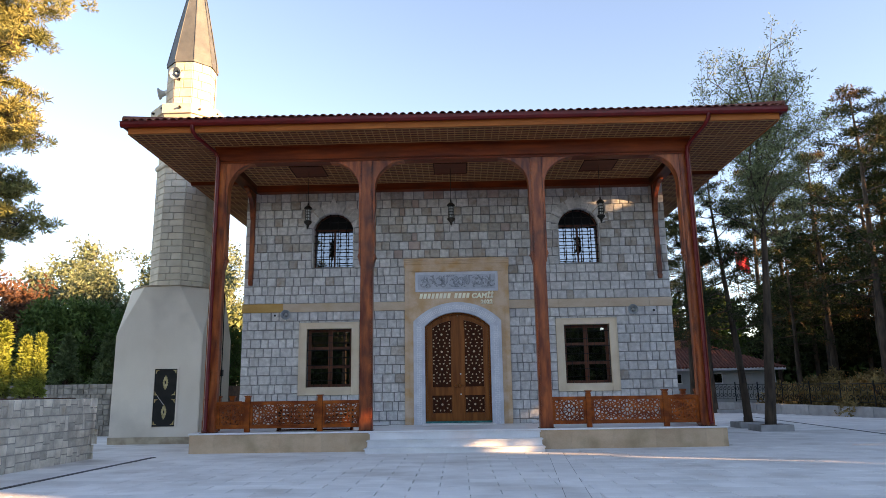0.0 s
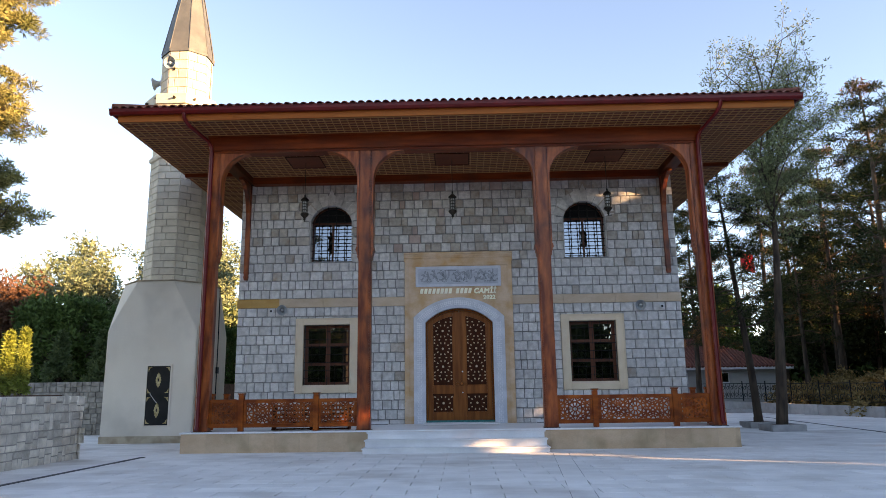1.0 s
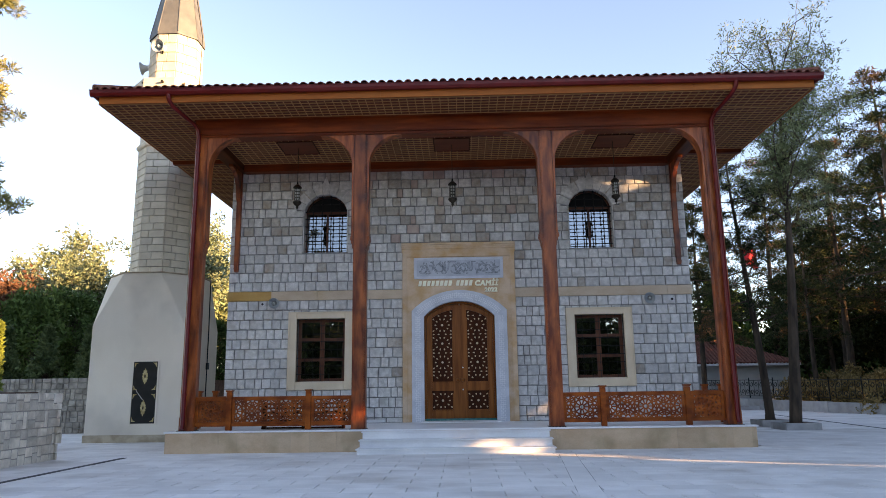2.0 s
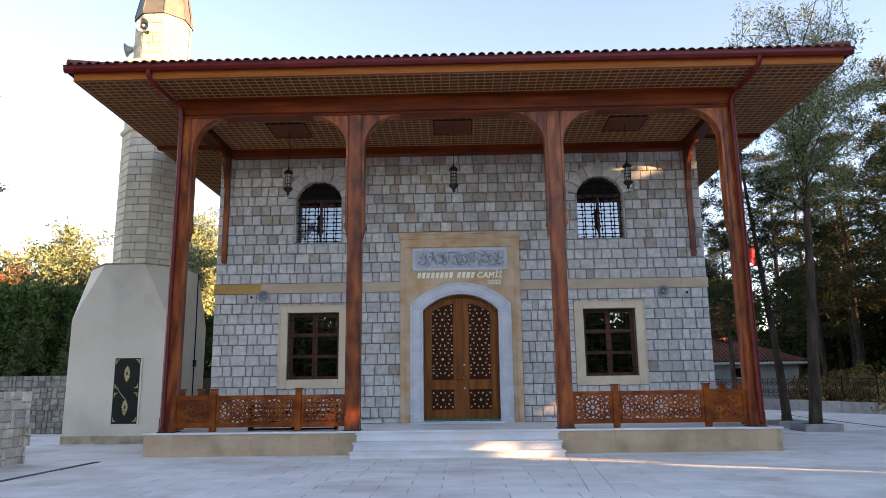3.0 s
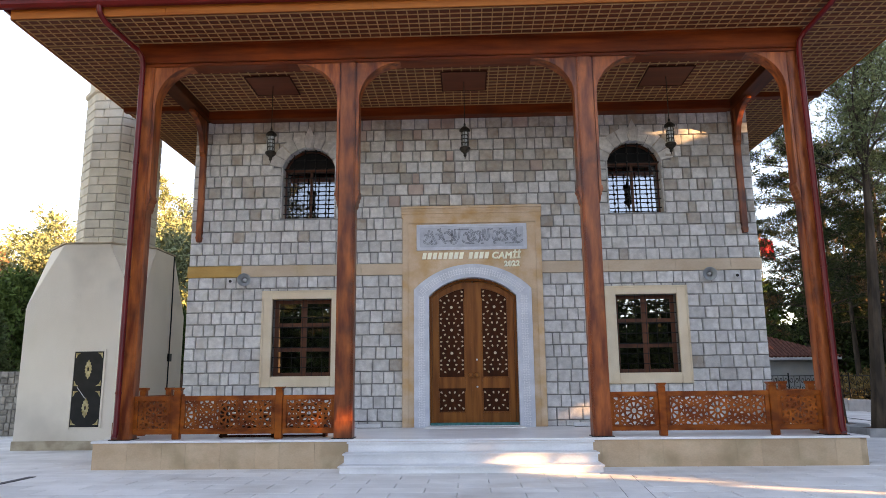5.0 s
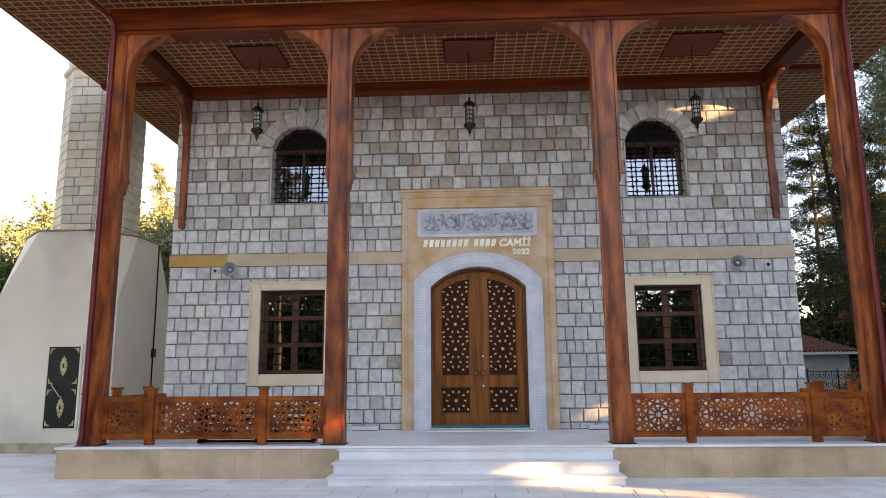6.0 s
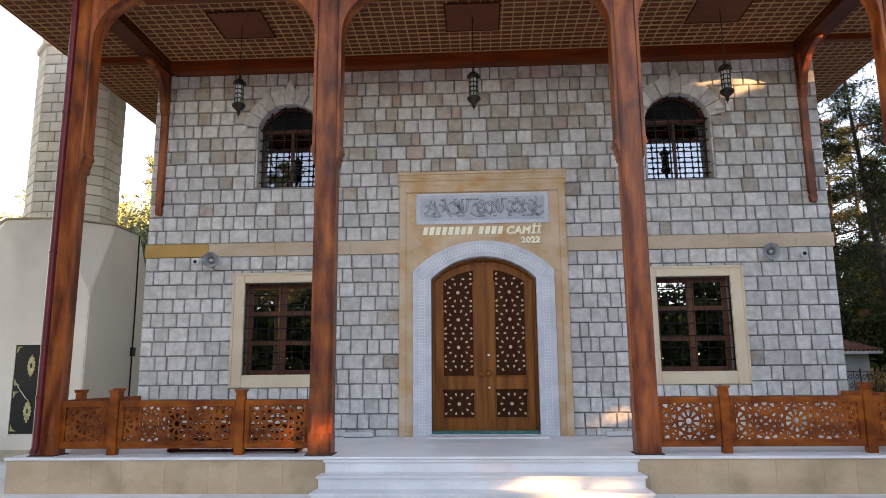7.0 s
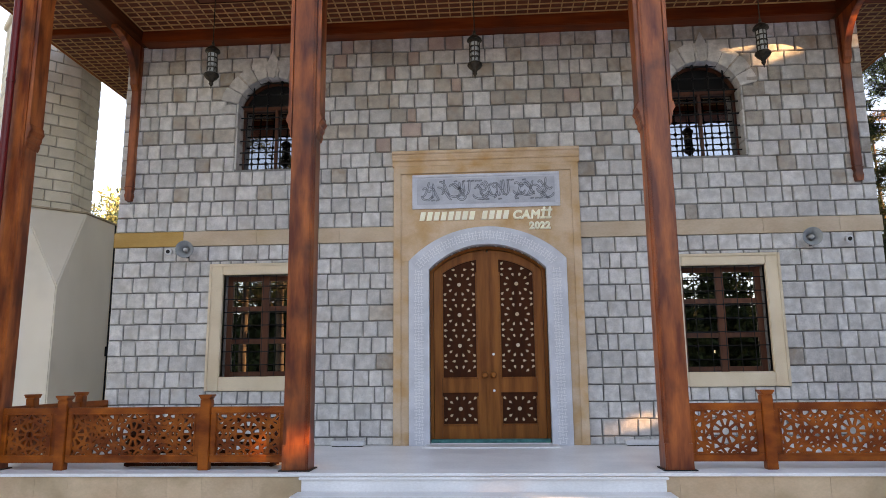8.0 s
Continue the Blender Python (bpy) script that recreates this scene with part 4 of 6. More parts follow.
for x, y, s in ((-10.9, 6.3, 1.15), (-11.8, -8.0, 1.2), (-15.5, -12.0, 1.25), (-9.0, -16.0, 1.0)):
    tall = copy_thing(master, pose(x, y, -0.1, 0, 0, x * 40))
    tall.scale = (s, s, s)

# trees and shrubs to the left, behind the back wall
y1 = broadleaf("tree with autumn yellow leaves", 8.0, 0.2, 2.2, LEAF_YELLOW, 31, per=11, size=0.16, limbs=24, up=1.2)
y1.matrix_basis = pose(-14.5, 36.0, 0.5)
for x, y, s in ((-18.2, 40, 1.12), (-23.5, 41, 1.05), (-20.8, 40.5, 1.0), (-16.4, 38.5, 1.05), (-26.5, 41, 1.0), (-22, 44, 1.25), (-17.5, 45, 1.2)):
    c = copy_thing(y1, pose(x, y, 0.5, 0, 0, x * 40))
    c.scale = (s, s, s)
cedar = pine("slender pale conifer with thin whorled boughs", 13.4, 0.3, 1.15, LEAF_OLIVE, 37, tufts=2, per=20, size=0.13, thin=0.14, puff=0.2, limbs=60, trunk=0.1, group="")
cedar.matrix_basis = pose(-16.0, 45.0, 0.4)
far = broadleaf("tall far tree with pale yellow-green leaves", 14.5, 0.2, 3.0, LEAF_YELLOW, 33, per=13, size=0.17, limbs=44, up=1.2, trunk=0.2)
far.matrix_basis = pose(-17.6, 56.0, 0.3)
copy_thing(far, pose(-13.6, 61.0, 0.3, 0, 0, 130))
bush = shrub("large_shrub", "large rounded dark green shrub", 4.2, 2.7, LEAF_DARK, 41, 460, per=46, size=0.16, group="dark shrubs")
bush.matrix_basis = pose(-17.6, 32.0, 1.3)
for x, y, s in ((-22.5, 33.5, 0.6), (-13.0, 34.5, 0.5), (-28, 30, 0.9), (-12.9, 29.8, 0.4), (-11.5, 36.0, 0.8)):
    c = copy_thing(bush, pose(x, y, 1.2, 0, 0, x * 17))
    c.scale = (s, s, s)
rust = broadleaf("small tree with rusty autumn leaves", 6.5, 0.25, 2.2, LEAF_RUST, 51, per=12, size=0.16)
rust.matrix_basis = pose(-24.0, 36, 1.0)


# ---- facade: band, windows, portal, door ----
BZ0, BZ1 = 3.865, 4.125
band = thing("string_course", "flat ochre sandstone string course across the facade", "string course", kind="structure")
PORT0, PORT1, PORTZ = MX - 1.585, MX + 1.585, 5.43
DEEPBAND = mat("deep_ochre_band_stone", (0.52, 0.27, 0.08), (0.60, 0.34, 0.12), (2.0, 2, 4), 0.8, bump=0.2, fine=50, spread=0.05)
random.seed(3)
for a, b in ((BX0 - 0.02, PORT0), (PORT1, BX1 + 0.02)):
    x = a
    while x < b - 0.05:
        x1 = min(b, x + random.uniform(1.2, 1.7)) if x > -6.0 else -4.78
        if b - x1 < 0.4:
            x1 = b
        part("band_stone", Geo().box(x + 0.001, x1 - 0.001, WALL - 0.055, WALL, BZ0, BZ1), DEEPBAND if x1 < -4.4 else BAND, band, bevel=0.004)
        x = x1


GRILLE_Y = WALL + 0.07


def lower_window(c, h):
    win = thing("window_1", "square window with cream stone surround, wooden casement and black iron bars", "window", "lower windows", kind="structure")
    o = 0.235
    y0, y1 = WALL - 0.075, WALL + 0.10
    sur = part("window_surround", Geo().box(c - h - o, c - h, y0, y1, LZ0 - o, LZ1 + 0.19), CREAM, win, "cream limestone surround", bevel=0.012)
    part("surround_side", Geo().box(c + h, c + h + o, y0, y1, LZ0 - o, LZ1 + 0.19), CREAM, sur, bevel=0.012)
    part("surround_head", Geo().box(c - h + 0.001, c + h - 0.001, y0, y1, LZ1, LZ1 + 0.19), CREAM, sur, bevel=0.012)
    part("window_sill", Geo().box(c - h + 0.001, c + h - 0.001, y0, y1, LZ0 - o, LZ0), CREAM, sur, bevel=0.012)
    t = 0.045
    for b in ((c - h - o - 0.0, c - h - o + t, LZ0 - o, LZ1 + 0.19), (c + h + o - t, c + h + o, LZ0 - o, LZ1 + 0.19), (c - h - o + t, c + h + o - t, LZ1 + 0.19 - t, LZ1 + 0.19)):
        part("outer_fillet", Geo().box(b[0], b[1], y0 - 0.022, y0 - 0.001, b[2], b[3]), CREAM, sur, bevel=0.006)
    f0, f1 = WALL + 0.20, WALL + 0.27
    fr = part("window_frame", Geo().box(c - h, c - h + 0.09, f0, f1, LZ0, LZ1), WINWOOD, win, "brown wooden casement")
    part("stile", Geo().box(c + h - 0.09, c + h, f0, f1, LZ0, LZ1), WINWOOD, fr)
    part("stile", Geo().box(c - 0.065, c + 0.065, f0 - 0.015, f1, LZ0, LZ1), WINWOOD, fr, bevel=0.006)
    for z in (LZ0 + 0.045, LZ0 + 0.60, LZ0 + 1.17, LZ1 - 0.045):
        for x0, x1 in ((c - h + 0.091, c - 0.066), (c + 0.066, c + h - 0.091)):
            part("rail", Geo().box(x0, x1, f0 + 0.003, f1 - 0.003, z - 0.04, z + 0.04), WINWOOD, fr, bevel=0.004)
    for x0, x1 in ((c - h + 0.091, c - 0.066), (c + 0.066, c + h - 0.091)):
        for z0, z1 in ((LZ0 + 0.086, LZ0 + 0.559), (LZ0 + 0.641, LZ0 + 1.129), (LZ0 + 1.211, LZ1 - 0.086)):
            part("pane", Geo().box(x0, x1, f0 + 0.03, f0 + 0.036, z0, z1), GLASS, win).visible_shadow = False
    gr = part("iron_grille", Geo().tube([(c - h - 0.02, GRILLE_Y, LZ0 + 0.2), (c + h + 0.02, GRILLE_Y, LZ0 + 0.2)], 0.009, 6), IRON, win, "black iron bar grille")
    for k in range(1, 7):
        z = LZ0 + 0.2 + 0.225 * k
        part("bar", Geo().tube([(c - h - 0.02, GRILLE_Y, z), (c + h + 0.02, GRILLE_Y, z)], 0.009, 6), IRON, gr)
    for k in range(5):
        x = c - h + 0.23 * (k + 1) - 0.01
        g = Geo().tube([(x, GRILLE_Y - 0.012, LZ0), (x, GRILLE_Y - 0.012, LZ1)], 0.006, 6)
        for j in range(7):
            z = LZ0 + 0.2 + 0.225 * j
            g.lathe([(0.004, z - 0.022), (0.014, z - 0.01), (0.014, z + 0.01), (0.004, z + 0.018)], x, GRILLE_Y - 0.006, 6)
        part("bar", g, IRON, gr)


def upper_window(c, h):
    win = thing("window_2", "round-arched window with black iron grid and stone voussoirs", "window", "upper windows", kind="structure")
    inn = arc(c, h, UZS, URISE, 18)
    f0, f1 = WALL + 0.27, WALL + 0.34
    g = Geo().box(c - h, c - h + 0.06, f0, f1, UZ0, UZS).box(c + h - 0.06, c + h, f0, f1, UZ0, UZS).box(c - h + 0.06, c + h - 0.06, f0, f1, UZ0, UZ0 + 0.06)
    ins = [(c + (x - c) * 0.91, UZS + (z - UZS) * 0.89) for x, z in inn]
    g.strip(inn, ins, f0, f1)
    fr = part("window_frame", g, WINWOOD, win, "brown wooden casement")
    part("transom", Geo().box(c - h + 0.061, c + h - 0.061, f0 - 0.012, f1, 6.45, 6.515), WINWOOD, fr, bevel=0.004)
    part("mullion", Geo().box(c - 0.026, c + 0.026, f0 - 0.010, f1, UZ0 + 0.061, 6.449), WINWOOD, fr, bevel=0.004)
    for x0, x1 in ((c - h + 0.062, c - 0.027), (c + 0.027, c + h - 0.062)):
        za, zb = UZ0 + 0.062, 6.448
        part("pane", Geo().prism([(f0 + 0.012, za), (f0 + 0.018, za), (f0 + 0.072, zb), (f0 + 0.066, zb)], x0, x1, "x"), GLASS, win, "pane that leans back at the top").visible_shadow = False
    part("arch_board", Geo().prism([(c - h + 0.062, 6.517), *[(x, z) for x, z in ins if z > 6.52], (c + h - 0.062, 6.517)], f0 + 0.05, f0 + 0.056), MATTBLACK, win)
    gr = None
    y = WALL + 0.12
    n = 5
    r = (h * h + URISE * URISE) / (2 * URISE)
    zc = UZS + URISE - r
    for k in range(1, n):
        x = c - h + 2 * h * k / n
        zt = zc + math.sqrt(r * r - (x - c) ** 2)
        g = Geo().tube([(x, y, UZ0), (x, y, zt)], 0.013, 6)
        j = 0
        while UZ0 + 0.14 + 0.22 * j < zt - 0.05:
            z = UZ0 + 0.14 + 0.22 * j
            g.lathe([(0.006, z - 0.034), (0.027, z - 0.02), (0.032, z), (0.027, z + 0.02), (0.006, z + 0.034)], x, y, 6)
            j += 1
        ob = part("iron_grille" if gr is None else "bar", g, IRON, win if gr is None else gr, "black iron grid" if gr is None else "")
        gr = gr or ob
    j = 0
    while UZ0 + 0.14 + 0.22 * j < UZS + URISE - 0.06:
        z = UZ0 + 0.14 + 0.22 * j
        hw = h if z < UZS else math.sqrt(max(0, r * r - (z - zc) ** 2))
        part("bar", Geo().tube([(c - hw - 0.01, y + 0.014, z), (c + hw + 0.01, y + 0.014, z)], 0.013, 6), IRON, gr)
        j += 1
    # stone lining of the reveal
    for s in (-1, 1):
        z = UZ0
        while z < UZS - 0.02:
            z1 = min(UZS, z + 0.27)
            a, b = sorted((c + s * h, c + s * (h - 0.03)))
            part("reveal_stone", Geo().box(a, b, WALL - 0.036, WALL + 0.268, z + 0.005, z1 - 0.005), STONE, win, bevel=0.004)
            z = z1
    # voussoirs
    n = 9
    out = 0.29
    w = math.asin(h / r) if URISE <= h else math.pi - math.asin(h / r)
    for k in range(n):
        a0, a1 = -w + 2 * w * k / n + 0.008, -w + 2 * w * (k + 1) / n - 0.008
        ro = r + out + random.uniform(-0.02, 0.02)
        pts = [(c + q * math.sin(a), zc + q * math.cos(a)) for q, a in ((r - 0.03, a0), (ro, a0), (ro + 0.01, (a0 + a1) / 2), (ro, a1), (r - 0.03, a1), (r - 0.032, (a0 + a1) / 2))]
        part("voussoir", Geo().prism(pts, WALL - 0.048, WALL + 0.20), STONE, win, bevel=0.01)
    zt = zc + r
    part("keystone", Geo().prism([(c - 0.045, zt - 0.05), (c - 0.10, zt + 0.2), (c - 0.085, zt + 0.30), (c, zt + 0.50), (c + 0.085, zt + 0.30), (c + 0.10, zt + 0.2), (c + 0.045, zt - 0.05)], WALL - 0.07, WALL - 0.001), STONE, win, "leaf-shaped keystone", bevel=0.012)


for c, h in LW:
    lower_window(c, h)
for c, h in UW:
    upper_window(c, h)

portal = thing("door_surround", "tall ochre sandstone portal with cornice and pale marble arch", "portal", kind="structure")
PY = WALL - 0.12
MH, MZS, MRISE = 1.325, 3.50, 0.57
mo = arc(MX, MH, MZS, MRISE, 20)
part("jamb", Geo().box(PORT0, MX - MH, PY, WALL, FLOOR, MZS), SANDSTONE, portal, bevel=0.008)
part("jamb", Geo().box(MX + MH, PORT1, PY, WALL, FLOOR, MZS), SANDSTONE, portal, bevel=0.008)
part("head", Geo().prism([(PORT0, MZS + 0.001), *mo, (PORT1, MZS + 0.001), (PORT1, PORTZ - 0.26), (PORT0, PORTZ - 0.26)], PY, WALL), SANDSTONE, portal)
part("cornice", Geo().prism([(WALL, PORTZ - 0.26), (PY - 0.001, PORTZ - 0.26), (PY - 0.001, PORTZ - 0.17), (PY - 0.025, PORTZ - 0.16), (PY - 0.025, PORTZ - 0.13), (PY - 0.05, PORTZ - 0.085), (PY - 0.05, PORTZ - 0.065), (PY - 0.085, PORTZ - 0.045), (PY - 0.085, PORTZ), (WALL, PORTZ)], PORT0 - 0.025, PORT1 + 0.025, "x"), SANDSTONE, portal, "moulded cornice", bevel=0.006)
for x0, x1 in ((PORT0, PORT0 + 0.13), (PORT1 - 0.13, PORT1)):
    part("raised_border", Geo().box(x0, x1, PY - 0.032, PY - 0.001, FLOOR + 0.002, PORTZ - 0.30), SANDSTONE, portal, bevel=0.006)
part("raised_border", Geo().box(PORT0 + 0.131, PORT1 - 0.131, PY - 0.032, PY - 0.001, PORTZ - 0.40, PORTZ - 0.30), SANDSTONE, portal, bevel=0.006)
mi = arc(MX, DH, DZS, DRISE, 20)
march = part("marble_arch", Geo().strip(mo, mi, PY - 0.035, WALL + 0.10), GREYMARBLE, portal, "pale grey marble arch with carved key pattern")
for s in (-1, 1):
    a, b = sorted((MX + s * DH, MX + s * MH))
    part("marble_jamb", Geo().box(a, b, PY - 0.035, WALL + 0.10, FLOOR, 3.345), GREYMARBLE, march)
    part("marble_jamb", Geo().prism([(MX + s * DH, 3.345), (MX + s * MH, 3.345), (MX + s * MH, MZS), (MX + s * DH, DZS)], PY - 0.035, WALL + 0.10), GREYMARBLE, march)
# carved key pattern: small hooked bars along the arch
key = Geo()


def key_unit(g, org, dx, dz, flip):
    """A row of short bars, turned by turns along and across."""
    for c in range(3):
        along = (c + flip) % 2
        a, e = (0.029, 0.0095) if along else (0.0095, 0.029)
        ca = (c - 1) * 0.05
        pts = [(org[0] + dx[0] * (ca + p * a) + dz[0] * q * e, org[1] + dx[1] * (ca + p * a) + dz[1] * q * e) for p, q in ((-1, -1), (1, -1), (1, 1), (-1, 1))]
        g.prism(pts, PY - 0.046, PY - 0.034)


for s in (-1, 1):
    xm_ = MX + s * (DH + MH) / 2
    z = FLOOR + 0.05
    k = 0
    while z < 3.36:
        key_unit(key, (xm_, z), (1, 0), (0, 1), k % 2)
        z += 0.056
        k += 1
mid = arc(MX, (DH + MH) / 2, (DZS + MZS) / 2, (DRISE + MRISE) / 2, 44)
for i in range(44):
    p, q = Vector(mid[i]), Vector(mid[i + 1])
    d = (q - p).normalized()
    key_unit(key, tuple(p), (-d.y, d.x), (d.x, d.y), i % 2)
part("key_pattern", key, KEYMARBLE, march, kind="stuff", recalc=False)

PLAQUE = mat("bluish_grey_marble", (0.46, 0.49, 0.54), (0.56, 0.59, 0.64), (5, 5, 5), 0.5, bump=0.15)
plaque = part("inscription_panel", Geo().box(MX - 1.24, MX + 1.24, PY - 0.012, PY - 0.001, 4.415, 4.98), GREYMARBLE, portal, "grey marble panel with carved calligraphy")
for b in ((-1.26, 1.26, 4.40, 4.45), (-1.26, 1.26, 4.955, 5.005), (-1.26, -1.21, 4.45, 4.955), (1.21, 1.26, 4.45, 4.955)):
    part("panel_border", Geo().box(MX + b[0], MX + b[1], PY - 0.032, PY - 0.0125, b[2], b[3]), GREYMARBLE, plaque, bevel=0.006)
part("panel_field", Geo().box(MX - 1.18, MX + 1.18, PY - 0.016, PY - 0.0122, 4.475, 4.93), PLAQUE, plaque)
INK = mat("grey_carving", (0.20, 0.22, 0.245), (0.28, 0.30, 0.33), (9, 9, 9), 0.7, bump=0.1)
# the carved writing, as outlined strokes: stems, bowls, waves and hooks
random.seed(9)
ink = Geo()


def stroke(pts, half=0.013, t=0.012):
    """The two dark edges of one raised stroke."""
    nrm = []
    for k in range(len(pts)):
        a, c = Vector(pts[max(0, k - 1)]), Vector(pts[min(len(pts) - 1, k + 1)])
        d = (c - a).normalized()
        nrm.append(Vector((-d.y, d.x)))
    for s in (-1, 1):
        e = []
        for k, (p, q) in enumerate(zip(pts, nrm)):
            f = min(1.0, 0.25 + 1.5 * math.sin(math.pi * (k + 0.3) / (len(pts) - 0.4)))
            e.append((Vector(p) + q * s * half * f, q))
        ink.strip([tuple(p - q * t / 2) for p, q in e], [tuple(p + q * t / 2) for p, q in e], PY - 0.021, PY - 0.0155)


x = MX - 1.10
while x < MX + 1.06:
    w_ = random.uniform(0.12, 0.26)
    kind_ = random.random()
    zb = 4.60 + random.uniform(-0.03, 0.08)
    if kind_ < 0.34:
        lean = random.uniform(-0.04, 0.08)
        stroke([(x + lean * k / 8 - (0.04 * max(0, 3 - k) ** 2 / 9), zb - 0.02 + 0.27 * k / 8) for k in range(9)])
    elif kind_ < 0.72:
        stroke([(x + w_ * (0.5 - 0.5 * math.cos(math.pi * k / 10)), zb + 0.05 - random.uniform(0.075, 0.08) * math.sin(math.pi * k / 10)) for k in range(11)])
        stroke([(x + w_ * (0.1 + 0.8 * k / 8), zb + 0.15 + 0.035 * math.sin(2 * math.pi * k / 8)) for k in range(9)])
    else:
        stroke([(x + w_ * k / 10, zb + 0.20 - 0.19 * k / 10 + 0.04 * math.sin(1.6 * math.pi * k / 10)) for k in range(11)])
    if random.random() < 0.5:
        dz = random.choice((4.54, 4.87))
        stroke([(x + 0.03 + 0.03 * k, dz + 0.012 * math.sin(k)) for k in range(3)], 0.008)
    x += random.uniform(0.055, 0.085)
part("carving", ink, INK, plaque, "dark carved calligraphy strokes", kind="stuff", recalc=False)


def letters(text, size, x_right, z, y, name, parent, shear=0.0):
    cu = bpy.data.curves.new(name, "FONT")
    cu.body, cu.size, cu.extrude, cu.align_x, cu.shear = text, size, 0.012, "RIGHT", shear
    cu.bevel_depth, cu.bevel_resolution = 0.011, 0
    cu.space_character = 1.12
    tmp = bpy.data.objects.new(name, cu)
    whole = bmesh.new()
    whole.from_mesh(bpy.data.meshes.new_from_object(tmp))
    left, groups = set(whole.verts), []
    while left:
        todo, isle = [left.pop()], []
        while todo:
            v = todo.pop()
            isle.append(v)
            for e in v.link_edges:
                o = e.other_vert(v)
                if o in left:
                    left.discard(o)
                    todo.append(o)
        lo, hi = min(v.co.x for v in isle), max(v.co.x for v in isle)
        for gr in groups:
            if min(hi, gr[1]) - max(lo, gr[0]) > 0.4 * min(hi - lo, gr[1] - gr[0]):
                gr[0], gr[1] = min(lo, gr[0]), max(hi, gr[1])
                gr[2].extend(isle)
                break
        else:
            groups.append([lo, hi, isle])
    for lo, hi, isle in groups:
        keep = {v: i for i, v in enumerate(isle)}
        me = bpy.data.meshes.new("letter")
        me.from_pydata([tuple(v.co) for v in isle], [], [[keep[v] for v in f.verts] for f in whole.faces if f.verts[0] in keep])
        me.materials.append(LETTER)
        part("letter", me, None, parent).matrix_basis = pose(x_right, y, z, 90, 0, 0)
    whole.free()


sign = thing("portal_lettering", "raised pale gold lettering on the sandstone portal", "lettering")
letters("CAMİİ", 0.20, MX + 1.10, 4.195, PY - 0.014, "word", sign, 0.15)
letters("2022", 0.16, MX + 1.08, 4.015, PY - 0.014, "word", sign, 0.0)
for x0, n in ((-1.14, 8), (-0.08, 4)):
    for i in range(n):
        a = MX + x0 + i * 0.121
        part("letter_bar", Geo().prism([(a, 4.195), (a + 0.085, 4.195), (a + 0.115, 4.345), (a + 0.03, 4.345)], PY - 0.026, PY - 0.001), LETTER, sign)

# the door: two leaves
LEAFY = WALL + 0.13
door = thing("door_1", "closed double door of walnut-brown wood with pale star inlay", "door", kind="structure")
part("door_frame", Geo().strip(mi, [(MX + (x - MX) * 0.945, DZS + (z - DZS) * 0.88) for x, z in mi], WALL + 0.101, WALL + 0.22), DOORWOOD, door)
for s in (-1, 1):
    a, b = sorted((MX + s * DH, MX + s * DH * 0.945))
    part("door_frame", Geo().box(a, b, WALL + 0.101, WALL + 0.22, FLOOR, DZS), DOORWOOD, door)


def star_inlay(g, cx, z0, z1, hw, y, top):
    """Rosettes of ten drops round a disc, with pairs of drops between them; tall panels end on half rosettes."""
    n = max(1, round((z1 - z0) / 0.5))
    tall = n > 1
    st = 0.52 if tall else 0.56

    def inside(pts):
        return all(abs(q[0] - cx) < hw - 0.004 and z0 - 0.004 < q[1] < (top(q[0]) if tall else z1 - 0.004) for q in pts)

    def drop(px, pz, a, s=0.030):
        d, e = (math.cos(a), math.sin(a)), (-math.sin(a), math.cos(a))
        pts = [(px + d[0] * u_ * s + e[0] * v_ * s, pz + d[1] * u_ * s + e[1] * v_ * s) for u_, v_ in ((-1.15, 0), (-0.1, 0.62), (0.45, 0.66), (0.85, 0.35), (0.85, -0.35), (0.45, -0.66), (-0.1, -0.62))]
        if inside(pts):
            g.prism(pts, y - 0.008, y)
    k_ = st / 0.577
    for zc in ([z0 + st * i for i in range(n + 1)] if tall else [(z0 + z1) / 2]):
        disc = [(cx + 0.033 * math.cos(k * math.pi / 6), zc + 0.033 * math.sin(k * math.pi / 6)) for k in range(12)]
        if inside(disc):
            g.prism(disc, y - 0.008, y)
        for k in range(10):
            a = k * math.pi / 5
            drop(cx + 0.187 * math.cos(a), zc + 0.187 * k_ * math.sin(a), a)
        for sx in (-1, 1):
            for sz in (-1, 1):
                drop(cx + sx * 0.243, zc + sz * 0.18 * k_, math.atan2(sz, sx))
                if tall and sz > 0:
                    drop(cx + sx * 0.10, zc + st / 2, 0 if sx < 0 else math.pi)
                    drop(cx + sx * 0.238, zc + st / 2, 0 if sx > 0 else math.pi)


